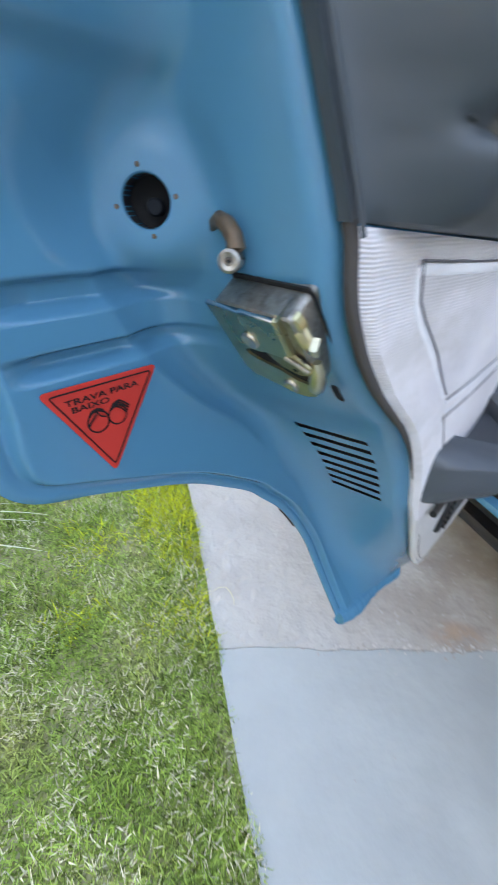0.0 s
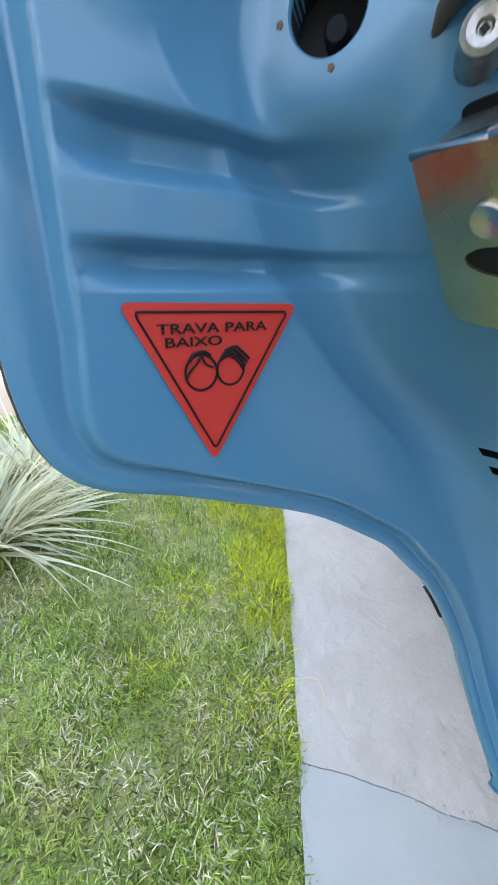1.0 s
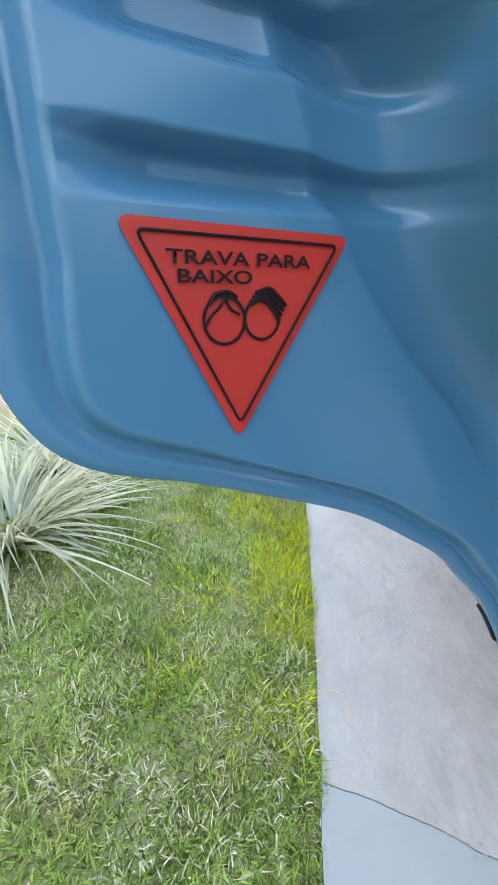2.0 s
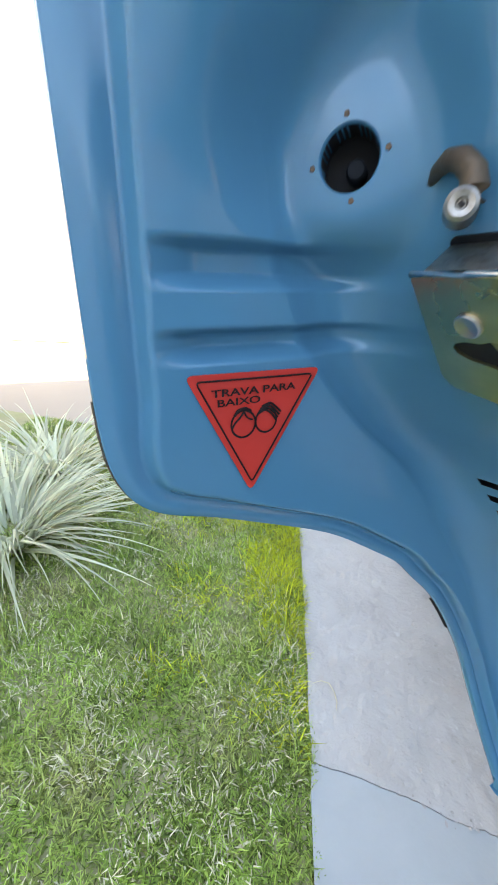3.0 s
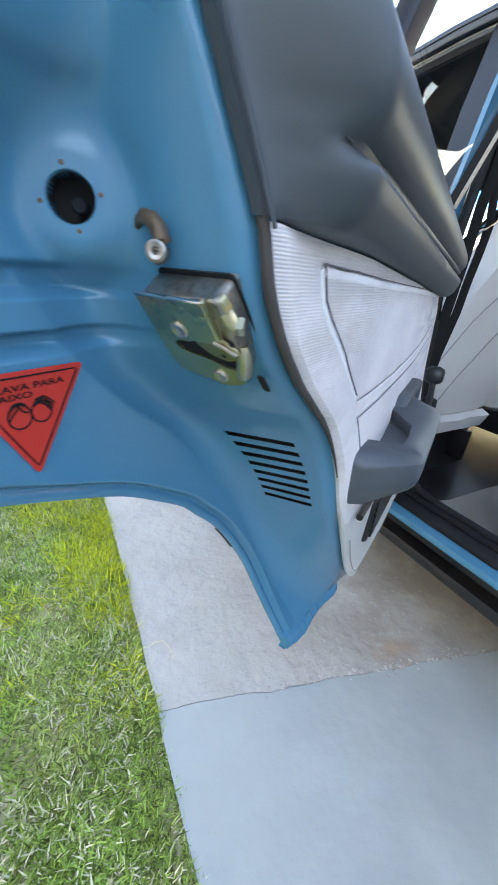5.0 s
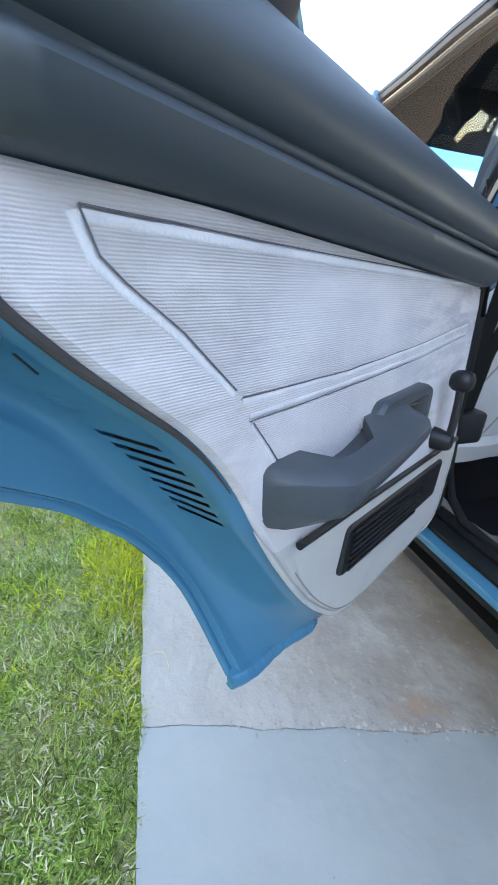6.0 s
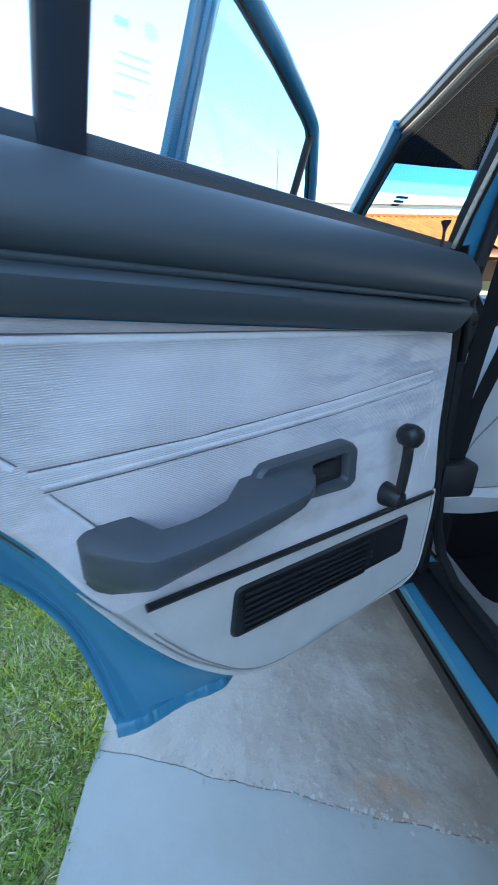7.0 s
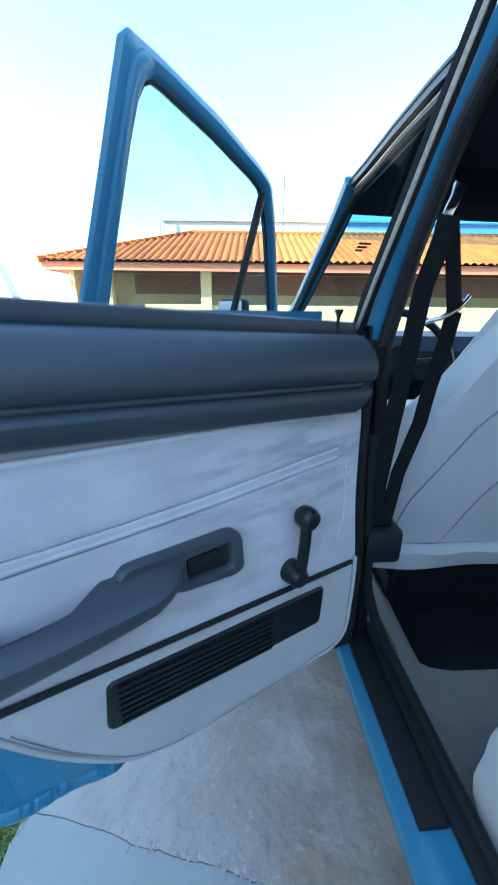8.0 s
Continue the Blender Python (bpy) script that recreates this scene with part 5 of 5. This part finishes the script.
for f in np.linspace(0, 1, 40):
    row = []
    for x in xs:
        y = joint(x - .07) + .0007 + (2.6 - .53) * f ** 1.7
        xx = grass_edge(y) + x
        if f == 0:
            y = joint(xx) + .0007
        chip = max(0, noise.noise((xx * 30, y * 30, 0)) - .25) * .006 * math.exp(-((y - .55) / .05) ** 2) * (1 if xx > .08 else .2)
        row.append((xx, y, (-.0015 if f == 0 else 0) - chip))
    rows.append(row)
rows.insert(0, [(x, y - .0002, -.035) for x, y, z in rows[0]])
part("slab", grid(rows), CONCRETE_WORN, drive)
tagged(part("pavement", grid([[(x, y, -.012) for x in np.linspace(-30, 30, 9)] for y in np.linspace(1.785, 60, 9)], keep=None), PAVING), "pale sunlit paving before the house", "pavement", kind="structure")

# crumbs along the joint
rng = random.Random(4)
crumb_meshes = []
for k in range(5):
    bm = bmesh.new()
    bmesh.ops.create_icosphere(bm, subdivisions=1, radius=1)
    for v in bm.verts:
        v.co *= rng.uniform(.6, 1.15)
        v.co.z *= .38
    me = bpy.data.meshes.new("crumb")
    bm.to_mesh(me)
    bm.free()
    me.materials.append(CRUMB)
    crumb_meshes.append(me)
for k in range(120):
    x = rng.triangular(.05, .85, .45)
    y = joint(x) + rng.gauss(.003, .006)
    r = rng.uniform(.0010, .0032)
    ob = new("crumb", rng.choice(crumb_meshes))
    ob.parent = drive
    ob.matrix_basis = pose(x, y, r * .3, 0, 0, rng.uniform(0, 360)) @ Matrix.Diagonal((r, r, r, 1))
for k in range(100):
    x = rng.triangular(.10, .95, .55)
    ob = new("crumb", rng.choice(crumb_meshes))
    ob.parent = drive
    r = rng.uniform(.0025, .0075)
    ob.matrix_basis = pose(x, joint(x) + rng.gauss(.003, .008), .0004, 0, 0, rng.uniform(0, 360)) @ Matrix.Diagonal((r, r * rng.uniform(.4, .9), r * .28, 1))
for k in range(40):
    x, y = rng.uniform(-.05, .8), rng.uniform(.2, 1.2)
    if x < grass_edge(y) + .03:
        continue
    r = rng.uniform(.0008, .0022)
    ob = new("crumb", rng.choice(crumb_meshes))
    ob.parent = drive
    ob.matrix_basis = pose(x, y, r * .3, 0, 0, rng.uniform(0, 360)) @ Matrix.Diagonal((r, r, r, 1))

# dry twig curled on the slab
tagged(part("twig", tube([(TW[0], TW[1], .004) for TW in ((-.095, .674), (-.078, .687), (-.059, .688), (-.045, .672), (-.036, .652), (-.035, .635))], [.0008, .0011, .0012, .0012, .001, .0006], 6), STRAW), "pale curled dry twig on the driveway", "twig")

# lawn: soil bed and blades
rows = []
for y in np.linspace(-1.2, 1.79, 60):
    e = grass_edge(y) - .004
    rows.append([(e - (e + 3.2) * (f ** 1.3), y, -.006 - .002 * (f == 0) + .006 * noise.noise((f * 9, y * 5, 2))) for f in np.linspace(0, 1, 40)])
tagged(part("lawn_bed", grid(rows), THATCH), "thatch and soil of the lawn", "lawn", kind="structure")


def lawn(count, seed, kind=GRASS, y0=-.35, y1=1.78, deep=1.75, tall=1.0, over=.008):
    r = np.random.RandomState(seed)
    u = r.rand(count)
    y = y0 + (y1 - y0) * r.rand(count) ** 1.15
    e = np.array([grass_edge(v) for v in y])
    x = e + .001 - (deep * u ** 1.25)
    on_edge = r.rand(count) < .04
    x = np.where(on_edge, e - .004 + r.rand(count) ** 2 * over, x)
    dens = np.array([noise.noise((a * 7, b * 7, 0)) for a, b in zip(x, y)])
    if kind == GRASS_YOUNG:
        patch = np.array([noise.noise((a * 5, b * 5, 7)) + .5 * noise.noise((a * 17, b * 17, 7)) for a, b in zip(x, y)])
        rim = np.minimum((y - y0) / (.3 * (y1 - y0)), (x - e + deep) / (.9 * deep))
        ok = r.rand(count) < np.clip(rim, 0, 1) ** 1.5 * np.clip(.35 + 1.6 * patch, 0, 1)
        x, y, e, dens = x[ok], y[ok], e[ok], dens[ok]
        count = len(x)
    if kind == STRAW:
        ok = np.array([noise.noise((a * 9, b * 9, 3)) for a, b in zip(x, y)]) > r.rand(count) * .5 - .25
        x, y, e, dens = x[ok], y[ok], e[ok], dens[ok]
        count = len(x)
    ang = r.rand(count) * math.tau
    length = tall * (.017 + .027 * r.rand(count) ** 1.2) * (1 + .4 * dens)
    length = np.where(x > e - .02, length * .55, length)
    tilt = radians(25) + radians(58) * r.rand(count)
    width = .0009 + .0011 * r.rand(count)
    bend = .25 + .6 * r.rand(count)
    c, s = np.cos(ang), np.sin(ang)
    base = np.stack([x, y, np.full(count, -.014)], 1)
    h1, v1 = length * .5 * np.sin(tilt * .7), length * .5 * np.cos(tilt * .7)
    h2, v2 = h1 + length * .5 * np.sin(np.minimum(tilt * (1 + bend * .5), 1.6)), v1 + length * .5 * np.cos(np.minimum(tilt * (1 + bend * .5), 1.6))
    side = np.stack([-s, c, np.zeros(count)], 1) * width[:, None]
    fwd = np.stack([c, s, np.zeros(count)], 1)
    up = np.array([0, 0, 1.0])
    m1 = base + fwd * h1[:, None] + up * v1[:, None]
    tp = base + fwd * h2[:, None] + up * v2[:, None]
    co = np.stack([base - side, base + side, m1 + side * .85, m1 - side * .85, tp], 1).reshape(-1, 3)
    i = np.arange(count)[:, None] * 5
    quads = i + np.array([0, 1, 2, 3])
    tris = i + np.array([3, 2, 4])
    me = bpy.data.meshes.new("grass")
    me.from_pydata(co.tolist(), [], quads.tolist() + tris.tolist())
    me.materials.append(kind)
    return tagged(new("grass", me), {GRASS: "short mown lawn grass, green with dry patches", GRASS_YOUNG: "bright yellow-green young grass beside the driveway", STRAW: "dry straw-coloured blades lying among the grass"}[kind], "grass", kind="stuff")


lawn(250000, 3, over=.012)
lawn(46000, 8, GRASS_YOUNG, .50, 1.50, .48, 1.3)
lawn(22000, 9, GRASS_YOUNG, .9, 1.78, 1.7, 1.0)
lawn(75000, 10, STRAW, over=.022)

# strappy variegated clump
def clump(cx, cy, n, seed, reach, label):
    r = random.Random(seed)
    kinds = []
    for k in range(12):
        ln, w = reach * r.uniform(.6, 1.1), r.uniform(.0050, .0092)
        curl, rise = r.uniform(.6, 1.5), r.uniform(.5, .95)
        rows = []
        for j in range(10):
            t = j / 9
            a = radians(90 - 20) * rise * (1 - t * curl)
            if j == 0:
                px, pz = 0, 0
            else:
                px, pz = px + math.cos(a) * ln / 9, pz + math.sin(a) * ln / 9
            ww = w * (.55 + .45 * math.sin(math.pi * min(1, t * 1.3 + .15))) * (1 - t ** 3)
            rows.append([(px, -ww, pz + ww * .3), (px, 0, pz), (px, ww, pz + ww * .3)])
        bm = grid(rows)
        me = bpy.data.meshes.new("leaf")
        bm.to_mesh(me)
        bm.free()
        me.materials.append(LEAF)
        me.polygons.foreach_set("use_smooth", [True] * len(me.polygons))
        kinds.append(me)
    plant = tagged(new("strappy_plant"), label, "plant")
    plant.location = (cx, cy, -.02)
    for k in range(n):
        ob = new("leaf", r.choice(kinds))
        ob.parent = plant
        q, a = r.random() ** .5 * .12, r.uniform(0, 360)
        ob.matrix_basis = pose(q * math.cos(radians(a)), q * math.sin(radians(a)), 0, r.uniform(-12, 12), r.uniform(-18, 22), a + r.uniform(-35, 35))
    return plant


clump(-1.22, .80, 360, 5, .54, "pale green and white striped strappy plant in the lawn")
clump(-1.48, 1.25, 220, 6, .50, "pale striped strappy plant behind another clump")

# ---------------------------------------------------------------- distance: house, walls
AX = Vector((.973, .232, 0))
BK = Vector((-.232, .973, 0))
HO = Vector((-10.46, 13.77, 0))


def hp(a, b, z):
    return HO + AX * a + BK * b + Vector((0, 0, z))


house = tagged(new("house"), "cream single-storey house with a clay tile roof and porch", "house")


def hbox(name, a0, a1, b0, b1, z0, z1, mat, bevel=.0):
    bm = box(a0, a1, b0, b1, z0, z1, bevel)
    m = Matrix((AX.to_4d(), BK.to_4d(), (0, 0, 1, 0), (*HO, 1))).transposed()
    m[3] = (0, 0, 0, 1)
    bmesh.ops.transform(bm, matrix=m, verts=bm.verts)
    return part(name, bm, mat, house)


hbox("back_wall", .3, 24, 2.6, 2.8, 0, 2.7, CREAM)
hbox("window_band", 2.2, 23, 2.55, 2.6, 1.60, 2.42, SHADE_WOOD)
hbox("parapet_wall", 3.2, 24, .25, .42, 0, 1.15, CREAM)
hbox("side_wall", .3, .5, .2, 8, 0, 2.6, CREAM)
hbox("end_pillar", 1.5, 1.95, .15, .5, 0, 2.45, CREAM)
for a in (5.5, 12.4, 18.5):
    hbox("column", a, a + .42, .12, .52, 0, 2.45, CREAM)
hbox("ceiling_boards", .2, 24, .1, 2.7, 2.46, 2.52, SHADE_WOOD)
hbox("fascia", -.35, 24, -.42, -.34, 2.32, 2.60, FASCIA)
hbox("fascia", -.42, -.35, -.42, 8, 2.32, 2.60, FASCIA)
hbox("upper_block", 2.9, 24, 6.4, 9, 3.5, 5.30, WHITE)
hbox("coping", 2.8, 24, 6.3, 9.1, 5.30, 5.38, PAVING)


def tiles(a0, a1, b0, b1, z0, z1, hip):
    """Clay pantiles: rolled columns, stepped course by course."""
    courses, pitch = 9, .30
    n = int((a1 - a0) / pitch)
    bm = bmesh.new()
    for c in range(n):
        a = a0 + c * pitch
        top = 1.0
        if hip and (a - a0) < hip:
            top = max(.04, (a - a0) / hip)
        rows = []
        for k in range(courses + 1):
            f = k / courses
            if f > top + .07:
                break
            for lift in ((0.0, .004) if k else (.004,)):
                ff = min(f, top)
                rows.append([hp(a + pitch * q, b0 + (b1 - b0) * ff, z0 + (z1 - z0) * ff + lift + .080 * math.sin(math.pi * q) ** .8 * (1 if True else 0)) for q in (0, .2, .4, .6, .8, 1)])
        if len(rows) > 1:
            grid(rows, bm=bm)
    return bm


part("roof_tiles", tiles(-.55, 24, -.55, 5.4, 2.62, 4.55, 5.0), TILE, house, "sunlit orange clay pantiles")
part("roof_deck", grid([[hp(-.5, -.5, 2.55), hp(24, -.5, 2.55)], [hp(4.4, 5.3, 4.45), hp(24, 5.3, 4.45)], [hp(4.4, 9, 4.3), hp(24, 9, 4.3)]]), SHADE_WOOD, house)
bm = bmesh.new()
for k in range(22):
    f = k / 21
    p, q = hp(-.5 + 5.0 * f, -.5 + 5.9 * f, 2.66 + 1.94 * f), hp(-.5 + 5.0 * (f + .04), -.5 + 5.9 * (f + .04), 2.66 + 1.94 * (f + .04))
    tube([p, q], [.13, .10], 8, bm=bm)
for k in range(46):
    tube([hp(4.5 + .4 * k, 5.4, 4.60), hp(4.5 + .4 * k + .42, 5.4, 4.59)], [.13, .10], 8, bm=bm)
part("ridge_tiles", bm, TILE, house)
part("antenna", tube([hp(9.1, 6.0, 4.0), hp(9.1, 6.0, 7.4)], .028, 8), GREY_PLASTIC, house, "thin aerial mast")
part("aerial", tube([hp(2.75, 6.0, 3.4), hp(2.75, 6.0, 5.75)], .045, 8), WHITE, house)

# white boundary wall with a raking end
W0, W1 = Vector((-9.0, 3.4, 0)), Vector((-3.35, 4.6, 0))
wd = (W1 - W0).normalized()
wn_ = Vector((-wd.y, wd.x, 0))
L = (W1 - W0).length
tagged(part("boundary_wall", plate([(0, 0), (L, 0), (L - .62, 1.6), (L - .90, 2.3), (0, 2.3)], lambda a, b, h: W0 + wd * a + wn_ * h + Vector((0, 0, b)), .18), LIMEWASH), "sunlit white rendered boundary wall", "wall", kind="structure")

# unseen walls, added to close the yard, keep it in shade and shape its light
tagged(part("shade_wall_west", box(-3.6, -3.3, -12.0, 2.0, 0, 5.8), DARK_WALL), "unseen pale wall added to keep the sun off the yard", "wall", kind="structure")
tagged(part("shade_wall_south", box(-3.3, 4.4, -4.4, -4.2, 0, 2.6), DARK_WALL), "unseen pale wall added to hold back light from the south", "wall", kind="structure")
tagged(part("shade_wall_east", box(4.2, 4.4, -4.2, 2.2, 0, 2.0), GREY_WALL), "unseen grey wall added to hide bright ground to the east", "wall", kind="structure")
